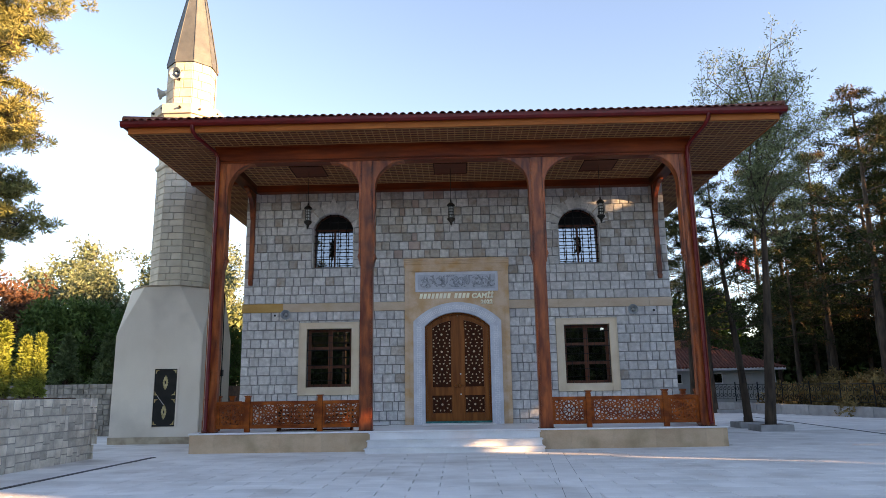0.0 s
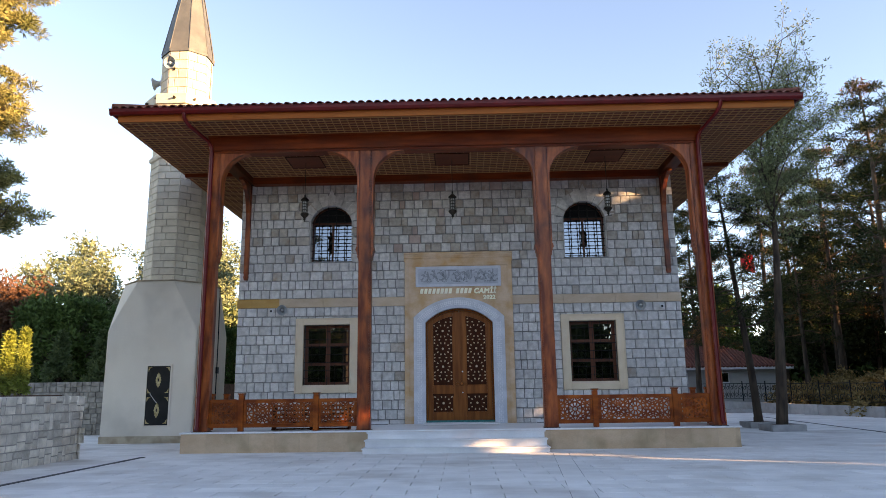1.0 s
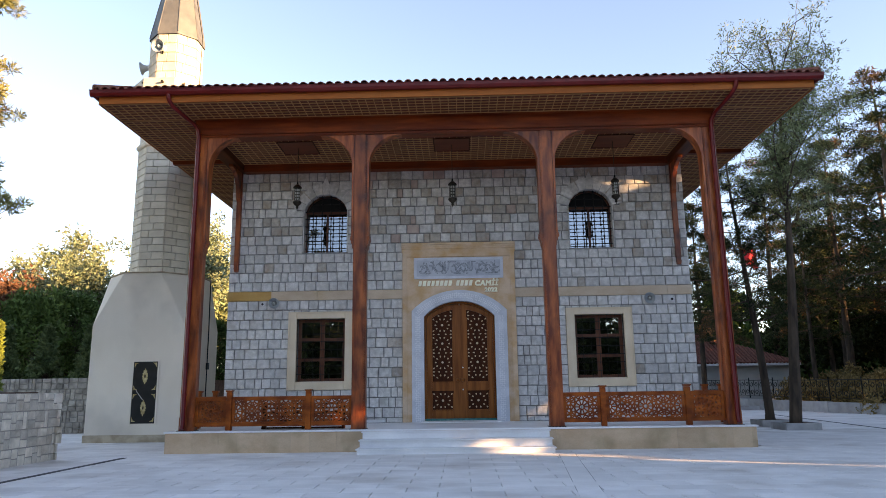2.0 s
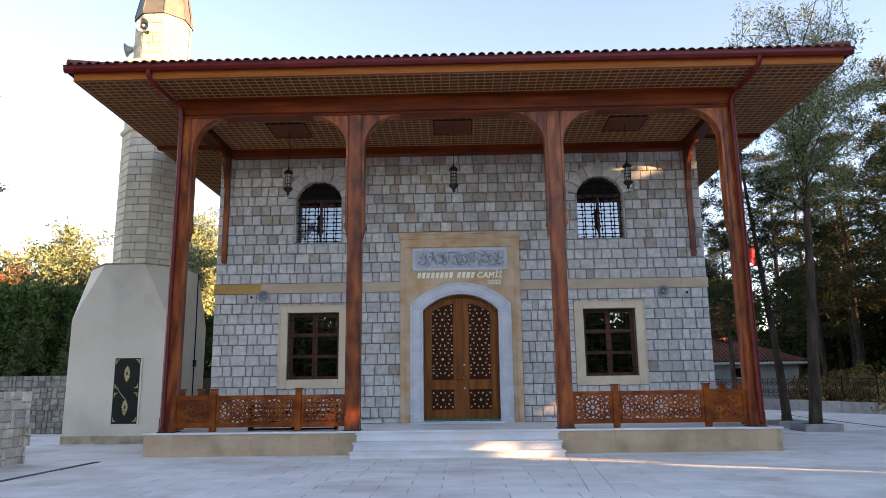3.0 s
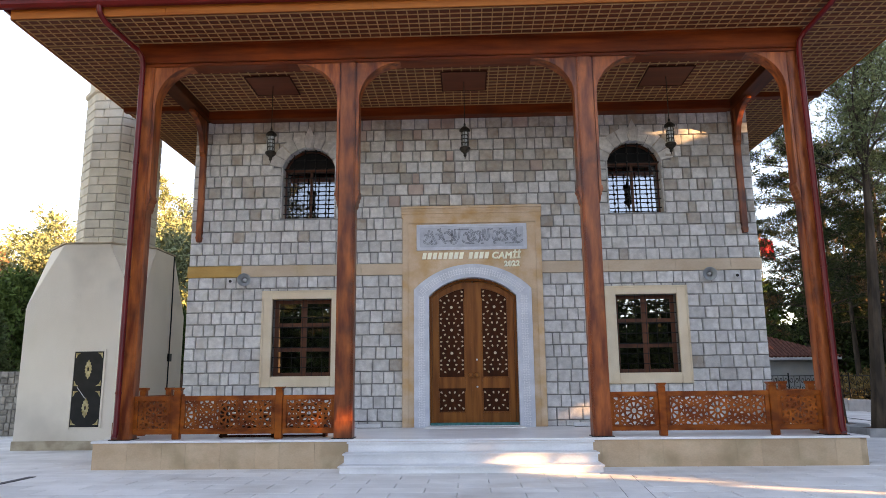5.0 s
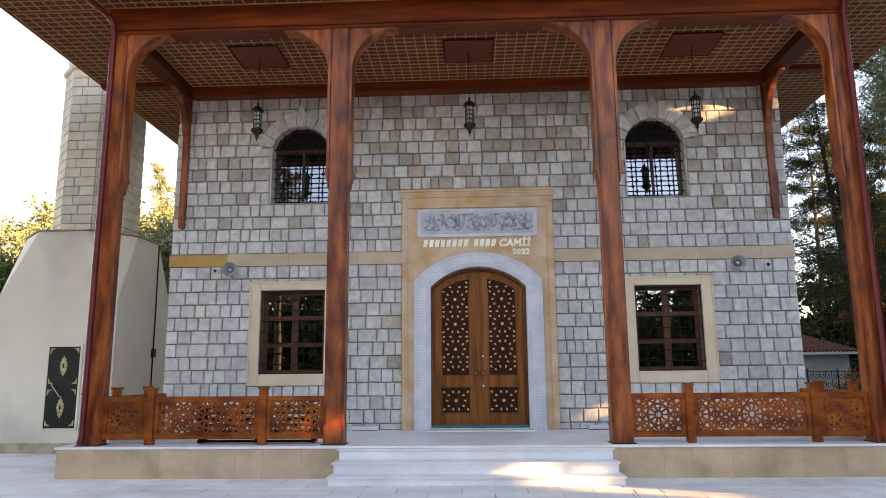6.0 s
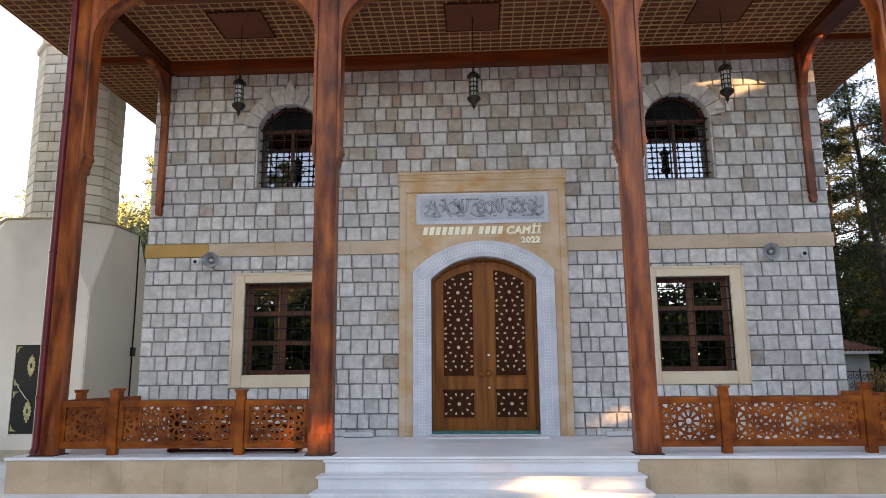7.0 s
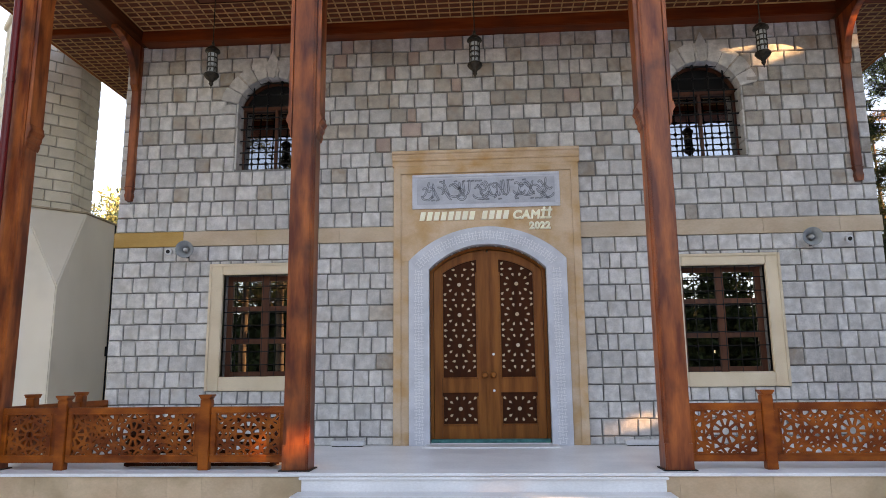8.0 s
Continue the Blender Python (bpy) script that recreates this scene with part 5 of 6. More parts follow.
for s in (-1, 1):
    xi, xo = MX + s * 0.012, MX + s * DH * 0.94
    r_ = (DH * DH + DRISE * DRISE) / (2 * DRISE)

    def ztop(x, inset=0.06):
        return DZS + DRISE - inset - r_ + math.sqrt(r_ * r_ - (x - MX) ** 2)
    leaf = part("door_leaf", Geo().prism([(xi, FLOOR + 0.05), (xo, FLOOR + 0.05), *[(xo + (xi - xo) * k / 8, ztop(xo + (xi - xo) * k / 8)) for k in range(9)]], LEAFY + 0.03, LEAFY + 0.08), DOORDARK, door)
    c1 = MX + s * 0.49
    hw = 0.30
    pz = [(FLOOR + 0.30, FLOOR + 0.83), (FLOOR + 1.06, ztop(MX + s * 0.75) - 0.10)]
    a_, b_ = sorted((xi, c1 - s * hw))
    part("stile", Geo().prism([(a_, FLOOR + 0.05), (b_, FLOOR + 0.05), (b_, ztop(b_)), (a_, ztop(a_))], LEAFY, LEAFY + 0.029), DOORWOOD, leaf, bevel=0.005)
    a_, b_ = sorted((xo, c1 + s * hw))
    part("stile", Geo().prism([(a_, FLOOR + 0.05), (b_, FLOOR + 0.05), (b_, ztop(b_)), (a_, ztop(a_))], LEAFY, LEAFY + 0.029), DOORWOOD, leaf, bevel=0.005)
    for z0, z1 in ((FLOOR + 0.05, pz[0][0]), (pz[0][1], pz[1][0])):
        part("rail", Geo().box(c1 - hw + 0.001, c1 + hw - 0.001, LEAFY + 0.002, LEAFY + 0.029, z0, z1), DOORWOOD, leaf, bevel=0.005)
    nn = 8
    xs_ = [c1 - hw + 0.001 + (2 * hw - 0.002) * k / nn for k in range(nn + 1)]
    part("rail", Geo().prism([(x, pz[1][1] - 0.05 + (ztop(x) - ztop(MX + s * 0.75))) for x in xs_] + [(x, ztop(x)) for x in reversed(xs_)], LEAFY + 0.002, LEAFY + 0.029), DOORWOOD, leaf)
    for z0, z1 in pz:
        for bx in ((c1 - hw, c1 - hw + 0.022), (c1 + hw - 0.022, c1 + hw)):
            part("bead", Geo().box(bx[0] + 0.001, bx[1] - 0.001, LEAFY - 0.008, LEAFY + 0.03, z0 + 0.002, z1 - 0.06), DOORWOOD, leaf, bevel=0.004)
        part("bead", Geo().box(c1 - hw + 0.024, c1 + hw - 0.024, LEAFY - 0.008, LEAFY + 0.03, z0 + 0.002, z0 + 0.022), DOORWOOD, leaf, bevel=0.004)
        g = Geo()
        star_inlay(g, c1, z0 + 0.03, z1 - 0.03, hw - 0.025, LEAFY + 0.029, lambda x: pz[1][1] - 0.07 + ztop(x) - ztop(MX + s * 0.75))
        part("star_inlay", g, INLAY, leaf, "pale wooden star inlay", kind="stuff", recalc=False)
    part("door_knob", Geo().tube([(MX + s * 0.07, LEAFY, FLOOR + 1.12), (MX + s * 0.07, LEAFY - 0.05, FLOOR + 1.12), (MX + s * 0.07, LEAFY - 0.06, FLOOR + 1.12), (MX + s * 0.07, LEAFY - 0.10, FLOOR + 1.12)], [0.025, 0.02, 0.055, 0.04], 12), DOORWOOD, leaf, "turned wooden knob", smooth=True)
    if s > 0:
        for z in (FLOOR + 0.86, FLOOR + 1.46):
            part("lock_plate", Geo().tube([(MX + 0.075, LEAFY, z), (MX + 0.075, LEAFY - 0.012, z)], 0.022, 12), PAINTWHITE, leaf, "small bright lock rosette")
part("cover_strip", Geo().box(MX - 0.05, MX + 0.035, LEAFY - 0.022, LEAFY - 0.001, FLOOR + 0.06, DZS + DRISE - 0.10), DOORWOOD, door, bevel=0.008)
setting("door_threshold", Geo().box(MX - DH, MX + DH, WALL - 0.02, T1, FLOOR, FLOOR + 0.03), MARBLE, "marble door threshold", "threshold")
setting("door_step", Geo().box(MX - 1.06, MX + 1.08, WALL - 0.62, WALL - 0.156, FLOOR + 0.0005, FLOOR + 0.025), MARBLE, "low marble slab before the door", "threshold", bevel=0.006)
tagged(part("carpet_strip", Geo().box(MX - DH + 0.01, MX + DH - 0.01, WALL - 0.03, WALL + 0.12, FLOOR + 0.031, FLOOR + 0.085), TEAL, bevel=0.008), "teal carpet edge on the door threshold", "carpet")

# ---- railings ----
RY = 17.56


def clip_seg(p, q, x0, x1, z0, z1):
    t0, t1 = 0.0, 1.0
    dx, dz = q[0] - p[0], q[1] - p[1]
    for a, b in ((-dx, p[0] - x0), (dx, x1 - p[0]), (-dz, p[1] - z0), (dz, z1 - p[1])):
        if abs(a) < 1e-9:
            if b < 0:
                return None
        else:
            t = b / a
            if a < 0:
                t0 = max(t0, t)
            else:
                t1 = min(t1, t)
    if t1 - t0 < 0.02:
        return None
    return (p[0] + dx * t0, p[1] + dz * t0), (p[0] + dx * t1, p[1] + dz * t1)


def fretwork(w, h):
    """Interlaced ten-pointed stars, cut off at the panel's edge; about the panel's middle, in x and z."""
    g = Geo()
    x0, x1, z0, z1 = -w / 2, w / 2, -h / 2, h / 2
    step = 0.70
    if w < 1.0:
        cs = [(0, 0), (-0.42, h / 2), (0.42, h / 2), (-0.42, -h / 2), (0.42, -h / 2)]
    else:
        k = round(w / step)
        p = w / k
        cs = [(x0 + p * i, 0) for i in range(k + 1)] + [(x0 + p * (i + 0.5), s * h / 2) for i in range(k) for s in (-1, 1)]
    d = 0
    for ci, (cx, cz) in enumerate(cs):
        for R, sk, wd in ((0.27, 3, 0.029), (0.43, 3, 0.027 if cz == 0 else 0)):
            if not wd:
                continue
            for i in range(10):
                a, b = math.pi / 10 + i * math.pi / 5, math.pi / 10 + (i + sk) * math.pi / 5
                sg = clip_seg((cx + R * math.cos(a), cz + R * math.sin(a)), (cx + R * math.cos(b), cz + R * math.sin(b)), x0, x1, z0, z1)
                if not sg:
                    continue
                (ax, az), (bx, bz) = sg
                L = math.hypot(bx - ax, bz - az)
                nx, nz = -(bz - az) / L * wd / 2, (bx - ax) / L * wd / 2
                d += 0.3
                g.prism([(ax + nx, az + nz), (bx + nx, bz + nz), (bx - nx, bz - nz), (ax - nx, az - nz)], -0.010 - 0.0004 * d, 0.010 + 0.0004 * d)
        for i in range(10):
            a = i * math.pi / 5
            sg = clip_seg((cx + 0.045 * math.cos(a), cz + 0.045 * math.sin(a)), (cx + 0.165 * math.cos(a), cz + 0.165 * math.sin(a)), x0, x1, z0, z1)
            if sg:
                (ax, az), (bx, bz) = sg
                L = math.hypot(bx - ax, bz - az)
                nx, nz = -(bz - az) / L * 0.014, (bx - ax) / L * 0.014
                g.prism([(ax + nx, az + nz), (bx + nx, bz + nz), (bx - nx, bz - nz), (ax - nx, az - nz)], -0.0135, 0.0135)
        ro, ri = 0.072, 0.042
        for i in range(16):
            a, b = 2 * math.pi * i / 16, 2 * math.pi * (i + 1) / 16
            pts = [(cx + ro * math.cos(a), cz + ro * math.sin(a)), (cx + ro * math.cos(b), cz + ro * math.sin(b)), (cx + ri * math.cos(b), cz + ri * math.sin(b)), (cx + ri * math.cos(a), cz + ri * math.sin(a))]
            if all(x0 <= q[0] <= x1 and z0 <= q[1] <= z1 for q in pts):
                g.prism(pts, -0.0145, 0.0145)
    return g.mesh("fretwork", recalc=False)


FRET = {}
RWOOD = mat("railing_wood", (0.19, 0.031, 0.005), (0.43, 0.092, 0.013), (3, 3, 6), 0.38, bump=0.1, spread=0.18, spec=0.2, grain=0.4)


def railing(x0, x1, posts, y, along="x"):
    """A run of pierced panels between posts, in place: along x at y, or along y at x=y."""
    fence = thing("railing", "varnished wooden railing with pierced star-pattern panels", "railing", "portico railings")
    m = pose(0, y, 0) if along == "x" else pose(y, 0, 0, 0, 0, 90)
    pw = 0.065
    for p in posts:
        po = part("post", Geo().box(p - pw, p + pw, -0.06, 0.06, FLOOR, 1.33), RWOOD, fence, bevel=0.008)
        cap = part("post_cap", Geo().prism([(p - 0.058, 1.331), (p + 0.058, 1.331), (p + 0.062, 1.352), (p + 0.088, 1.372), (p + 0.088, 1.385), (p - 0.088, 1.385), (p - 0.088, 1.372), (p - 0.062, 1.352)], -0.082, 0.082), RWOOD, po, bevel=0.006)
        po.matrix_basis = m
    edges = [x0] + [e for p in posts for e in (p - pw, p + pw)] + [x1]
    for a, b in zip(edges[::2], edges[1::2]):
        if b - a < 0.2:
            continue
        a, b = a + 0.002, b - 0.002
        z0, z1 = FLOOR + 0.09, 1.235
        pan = part("panel", Geo().box(a, b, -0.035, 0.035, z1 - 0.085, z1), RWOOD, fence, bevel=0.008)
        pan.matrix_basis = m
        part("bottom_rail", Geo().box(a, b, -0.033, 0.033, z0, z0 + 0.095), RWOOD, pan, bevel=0.008)
        for c, d in ((a, a + 0.075), (b - 0.075, b)):
            part("stile", Geo().box(c, d, -0.031, 0.031, z0 + 0.096, z1 - 0.086), RWOOD, pan, bevel=0.006)
        for c, d in ((a + 0.055, a + 0.074), (b - 0.074, b - 0.055)):
            part("bead", Geo().box(c, d, -0.042, -0.0315, z0 + 0.076, z1 - 0.066), RWOOD, pan, bevel=0.004)
        for c in (z0 + 0.076, z1 - 0.085):
            part("bead", Geo().box(a + 0.0745, b - 0.0745, -0.044, -0.0335, c, c + 0.019), RWOOD, pan, bevel=0.004)
        w, h = round(b - a - 0.15, 2), round(z1 - z0 - 0.181, 3)
        if w not in FRET:
            FRET[w] = fretwork(w, h)
            FRET[w].materials.append(RWOOD)
        fr = part("fretwork", FRET[w], None, pan, kind="stuff")
        fr.matrix_basis = pose((a + b) / 2, 0, (z0 + 0.096 + z1 - 0.086) / 2)
    return fence


railing(COLX[0] + CW, COLX[1] - CW, [-4.86, -3.0], RY)
railing(COLX[2] + CW, COLX[3] - CW, [3.84, 5.78], RY)
railing(BEAMY1 + 0.01, WALL - 0.05, [18.55, 19.75], COLX[0] - 0.14, "y")
railing(BEAMY1 + 0.01, WALL - 0.05, [18.55, 19.75], COLX[3] + 0.15, "y")

# slatted rack behind the railing
rack = thing("shoe_rack", "low dark wooden slatted rack behind the railing", "rack")
RX0, RX1 = -4.15, -2.25
for x in (RX0, (RX0 + RX1) / 2, RX1):
    part("upright", Geo().box(x - 0.02, x + 0.02, 17.86, 18.16, FLOOR + 0.001, 1.08), DOORDARK, rack, bevel=0.004)
part("kick_board", Geo().box(RX0 - 0.03, RX1 + 0.03, 17.834, 17.856, FLOOR + 0.012, FLOOR + 0.05), DOORDARK, rack, bevel=0.004)
for k in range(6):
    z = FLOOR + 0.07 + 0.098 * k
    part("slat", Geo().box(RX0 - 0.03, RX1 + 0.03, 17.832, 17.857, z, z + 0.045), DOORDARK, rack, bevel=0.004)
for z in (FLOOR + 0.1, FLOOR + 0.34, FLOOR + 0.58):
    for x0, x1 in ((RX0 + 0.021, (RX0 + RX1) / 2 - 0.021), ((RX0 + RX1) / 2 + 0.021, RX1 - 0.021)):
        for y in (17.88, 18.08):
            part("shelf_slat", Geo().box(x0, x1, y, y + 0.06, z, z + 0.02), DOORDARK, rack, bevel=0.003)

# ---- lanterns, ceiling plates, loudspeakers, cameras, floor lamps ----
GLASSY = mat("frosted_lantern_glass", (0.24, 0.24, 0.22), (0.36, 0.36, 0.33), (20, 20, 20), 0.3, bump=0.1)


def lantern(x, y, z):
    la = thing("hanging_lantern", "pierced dark bronze lantern hanging on a chain", "lantern", "portico lanterns", at=(x, y, z))
    part("chain", Geo().tube([(0, 0, 0.36), (0, 0, INZ - 0.03 - z)], 0.010, 6), BRONZE, la)
    part("crown", Geo().lathe([(0.012, 0.40), (0.03, 0.36), (0.025, 0.33), (0.07, 0.30), (0.135, 0.245), (0.14, 0.215), (0.10, 0.20), (0.09, 0.18)], 0, 0, 14), BRONZE, la, smooth=True)
    part("glass", Geo().lathe([(0.085, -0.13), (0.085, 0.18)], 0, 0, 14), GLASSY, la, smooth=True)
    g = Geo()
    for k in range(8):
        a = math.pi / 4 * k
        g.tube([(0.092 * math.cos(a), 0.092 * math.sin(a), -0.13), (0.092 * math.cos(a), 0.092 * math.sin(a), 0.18)], 0.009, 5)
        g.tube([(0.092 * math.cos(a + 0.39), 0.092 * math.sin(a + 0.39), -0.13 + 0.31 * (0.5 + 0.4 * math.cos(j * 2.1))) if j else (0.092 * math.cos(a), 0.092 * math.sin(a), -0.13) for j in (0, 1)], 0.006, 4)
    for z_ in (-0.06, 0.025, 0.11):
        g.lathe([(0.086, z_ - 0.012), (0.099, z_ - 0.008), (0.099, z_ + 0.008), (0.086, z_ + 0.012)], 0, 0, 14)
    part("cage", g, BRONZE, la, recalc=False)
    part("bowl", Geo().lathe([(0.09, -0.131), (0.135, -0.16), (0.14, -0.19), (0.10, -0.235), (0.05, -0.27), (0.035, -0.30), (0.045, -0.32), (0.012, -0.36), (0.006, -0.40)], 0, 0, 14), BRONZE, la, smooth=True)
    return la


for x in (-3.72, 0.43, 4.74):
    lantern(x, 18.87, 6.46).scale = (0.84, 0.84, 1.0)
    pl = thing("ceiling_plate", "square brown ceiling plate that carries a lantern", "ceiling plate", "ceiling plates")
    part("plate", Geo().box(x - 0.46, x + 0.46, 18.41, 19.33, INZ - 0.035, INZ - 0.0205), SOFFIT, pl, bevel=0.003)
    for b in ((x - 0.49, x + 0.49, 18.38, 18.409), (x - 0.49, x + 0.49, 19.331, 19.36), (x - 0.49, x - 0.461, 18.41, 19.33), (x + 0.461, x + 0.49, 18.41, 19.33)):
        part("moulding", Geo().box(b[0], b[1], b[2], b[3], INZ - 0.04, INZ - 0.0205), DOORDARK, pl, bevel=0.004)


def horn(name, label, r, at, group):
    """A re-entrant horn loudspeaker, its mouth towards -y."""
    sp = thing(name, label, "loudspeaker", group)
    part("horn", Geo().lathe([(r * 0.35, 0.30), (r * 0.38, 0.18), (r * 0.6, 0.08), (r, 0.0), (r * 1.04, 0.005), (r * 1.04, 0.02), (r * 0.62, 0.10), (r * 0.42, 0.20), (r * 0.40, 0.31)], 0, 0, 20), GREYPLASTIC, sp, smooth=True)
    part("driver", Geo().lathe([(r * 0.5, 0.24), (r * 0.52, 0.26), (r * 0.52, 0.36), (r * 0.3, 0.40)], 0, 0, 16), PAINTWHITE, sp, smooth=True)
    part("cone", Geo().lathe([(0.001, 0.015), (r * 0.2, 0.04), (r * 0.3, 0.16)], 0, 0, 14), PAINTWHITE, sp, smooth=True)
    part("bracket", Geo().box(-0.02, 0.02, -r * 0.5, r * 0.9, 0.27, 0.30), IRON, sp)
    sp.matrix_basis = at
    return sp


horn("horn_loudspeaker", "grey plastic horn loudspeaker on the facade", 0.145, pose(-4.62, WALL - 0.34, 3.76, -86, 0, 12), "facade loudspeakers")
horn("horn_loudspeaker", "grey plastic horn loudspeaker on the facade", 0.145, pose(5.80, WALL - 0.34, 3.74, -86, 0, -14), "facade loudspeakers")
for x, z in ((-4.99, 3.77), (6.46, 3.73)):
    cc = thing("security_camera", "small white round security camera on the facade", "camera", "security cameras")
    part("housing", Geo().tube([(x, WALL - 0.03, z), (x, WALL - 0.08, z), (x, WALL - 0.15, z - 0.01), (x, WALL - 0.16, z - 0.012)], [0.035, 0.05, 0.062, 0.05], 16), PAINTWHITE, cc, smooth=True)
    part("lens", Geo().tube([(x, WALL - 0.155, z - 0.012), (x, WALL - 0.168, z - 0.014)], 0.034, 14), BLACKDOOR, cc, "black lens")
for x in (-1.77, 2.94):
    fl = thing("wall_washer_lamp", "white box-shaped floor lamp at the foot of the wall, unlit", "lamp", "floor lamps")
    part("housing", Geo().box(x - 0.27, x + 0.27, WALL - 0.27, WALL - 0.10, FLOOR + 0.012, FLOOR + 0.085), PAINTWHITE, fl, bevel=0.012)
    part("base", Geo().box(x - 0.25, x + 0.25, WALL - 0.26, WALL - 0.11, FLOOR + 0.0005, FLOOR + 0.011), BLACKDOOR, fl)


# ---- minaret door and loudspeakers ----
mdoor = thing("minaret_door", "narrow black steel door with pale gold ornaments in the minaret base", "door")
my = NY - H
mx0, mx1, mz0, mz1 = -8.87, -8.17, 0.50, 2.24
part("leaf", Geo().box(mx0, mx1, my - 0.018, my - 0.002, mz0, mz1), BLACKDOOR, mdoor, bevel=0.004)
for b in ((mx0 - 0.05, mx0, mz0 - 0.03, mz1 + 0.05), (mx1, mx1 + 0.05, mz0 - 0.03, mz1 + 0.05), (mx0, mx1, mz1, mz1 + 0.05)):
    part("frame", Geo().box(b[0], b[1], my - 0.03, my - 0.002, b[2], b[3]), PLASTER, mdoor, bevel=0.004)
part("mid_rail", Geo().box(mx0 + 0.02, mx1 - 0.02, my - 0.026, my - 0.019, (mz0 + mz1) / 2 - 0.03, (mz0 + mz1) / 2 + 0.03), BLACKDOOR, mdoor)
for c in (0.25, 0.76):
    zc = mz0 + (mz1 - mz0) * c
    xc = (mx0 + mx1) / 2
    pts = []
    for k in range(48):
        a = 2 * math.pi * k / 48
        r = 0.74 + 0.09 * math.cos(12 * a) + 0.30 * abs(math.sin(a)) ** 8
        pts.append((xc + 0.105 * r * math.cos(a), zc + 0.2 * r * math.sin(a)))
    med = part("medallion", Geo().prism(pts, my - 0.028, my - 0.0185), GOLD, mdoor, "pale gold lobed medallion")
    part("medallion_core", Geo().prism([(xc + 0.022 * math.cos(a), zc + 0.05 * math.sin(a)) for a in [2 * math.pi * k / 12 for k in range(12)]], my - 0.032, my - 0.0285), BRONZE, med)
    for sx in (-1, 1):
        for sz in (-1, 1):
            x_, z_ = xc + sx * 0.32, zc + sz * 0.385
            part("corner_ornament", Geo().prism([(x_, z_), (x_ - sx * 0.12, z_), (x_ - sx * 0.05, z_ - sz * 0.04), (x_, z_ - sz * 0.13)], my - 0.026, my - 0.0185), GOLD, mdoor)
part("handle", Geo().tube([(mx0 + 0.13, my - 0.02, 1.42), (mx0 + 0.13, my - 0.06, 1.42), (mx0 + 0.34, my - 0.06, 1.16), (mx0 + 0.34, my - 0.02, 1.16)], 0.008, 6), PAINTWHITE, mdoor, "pale metal pull handle")
part("cable", Geo().tube([(NX + H + 0.012, NY + 0.5, 0.3), (NX + H + 0.014, NY + 0.5, 2.1), (NX + H + 0.016, NY + 0.5, 3.25), (NX + H - 0.01, NY + 0.52, 4.84)], 0.018, 6), IRON, minaret)
part("junction_box", Geo().box(NX + H + 0.001, NX + H + 0.06, NY + 0.43, NY + 0.57, 2.05, 2.25), IRON, minaret)
for k in range(12):
    a = math.pi / 6 * k + 0.1
    part("parapet_stud", Geo().tube([(NX + 1.15 * math.cos(a), NY + 1.15 * math.sin(a), 10.99), (NX + 1.3 * math.cos(a), NY + 1.3 * math.sin(a), 10.99)], [0.05, 0.035], 8), BRONZE, minaret)
for a, z, nm in ((-99, 12.3, 0), (190, 11.95, 1)):
    ar = radians(a)
    q = Vector((NX + 1.12 * math.cos(ar), NY + 1.12 * math.sin(ar), z))
    horn("horn_loudspeaker", "pale horn loudspeaker high on the minaret", 0.21, pose(q.x, q.y, q.z, 0, 0, a + 90) @ pose(0, 0, 0, -80, 0, 0), "minaret loudspeakers")
part("cable", Geo().tube([(NX + 0.98 * math.cos(-0.3), NY + 0.98 * math.sin(-0.3), 11.2), (NX + 1.0, NY - 0.4, 12.9), (NX + 0.45, NY - 0.2, 15.5), (NX + 0.1, NY - 0.05, 16.8)], 0.012, 5), IRON, minaret)


# ---- planter walls of squared rubble ----
def rubble(name, parent, n_rows, length, height, place, material, seed):
    """Stones of two heights, fitted in rows; place(u, z) gives the pose of a stone's middle."""
    rnd = random.Random(seed)
    cache = {}
    z = 0.0
    h0 = height / n_rows
    for j in range(n_rows):
        u_ = -rnd.uniform(0.0, 0.15)
        while u_ < length:
            w = min(rnd.choice((0.13, 0.17, 0.2, 0.24, 0.28, 0.33)), length - u_)
            if w < 0.2 and rnd.random() < 0.35:
                f = [0, 1]
            else:
                f = [0, rnd.choice((0.38, 0.45, 0.5, 0.55, 0.62)), 1]
            pieces = [(h0 * p, h0 * q) for p, q in zip(f, f[1:])]
            for a, b in pieces:
                if w < 0.06:
                    continue
                k_ = (round(w, 1), round(b - a, 2), rnd.randrange(3))
                if k_ not in cache:
                    hw, hh = 0.5, 0.5
                    d = lambda: rnd.uniform(0.016, 0.03)
                    ww, hz = max(0.1, k_[0]), k_[1]
                    ix, iz = 0.018 / ww, 0.018 / hz
                    vs = [(-hw, 0.05, -hh), (hw, 0.05, -hh), (hw, 0.05, hh), (-hw, 0.05, hh), (-hw, 0.0, -hh), (hw, 0.0, -hh), (hw, 0.0, hh), (-hw, 0.0, hh), (-hw + ix, -d(), -hh + iz), (hw - ix, -d(), -hh + iz), (hw - ix, -d(), hh - iz), (-hw + ix, -d(), hh - iz)]
                    fs = [(0, 1, 5, 4), (1, 2, 6, 5), (2, 3, 7, 6), (3, 0, 4, 7), (4, 5, 9, 8), (5, 6, 10, 9), (6, 7, 11, 10), (7, 4, 8, 11), (8, 9, 10, 11)]
                    cache[k_] = Geo().add(vs, fs).mesh(name)
                    cache[k_].materials.append(material)
                ob = part(name, cache[k_], None, parent)
                ob.matrix_basis = place(u_ + w / 2, z + (a + b) / 2) @ Matrix.Diagonal((w - 0.014, 1, (b - a) - 0.013, 1))
            u_ += w
        z += h0


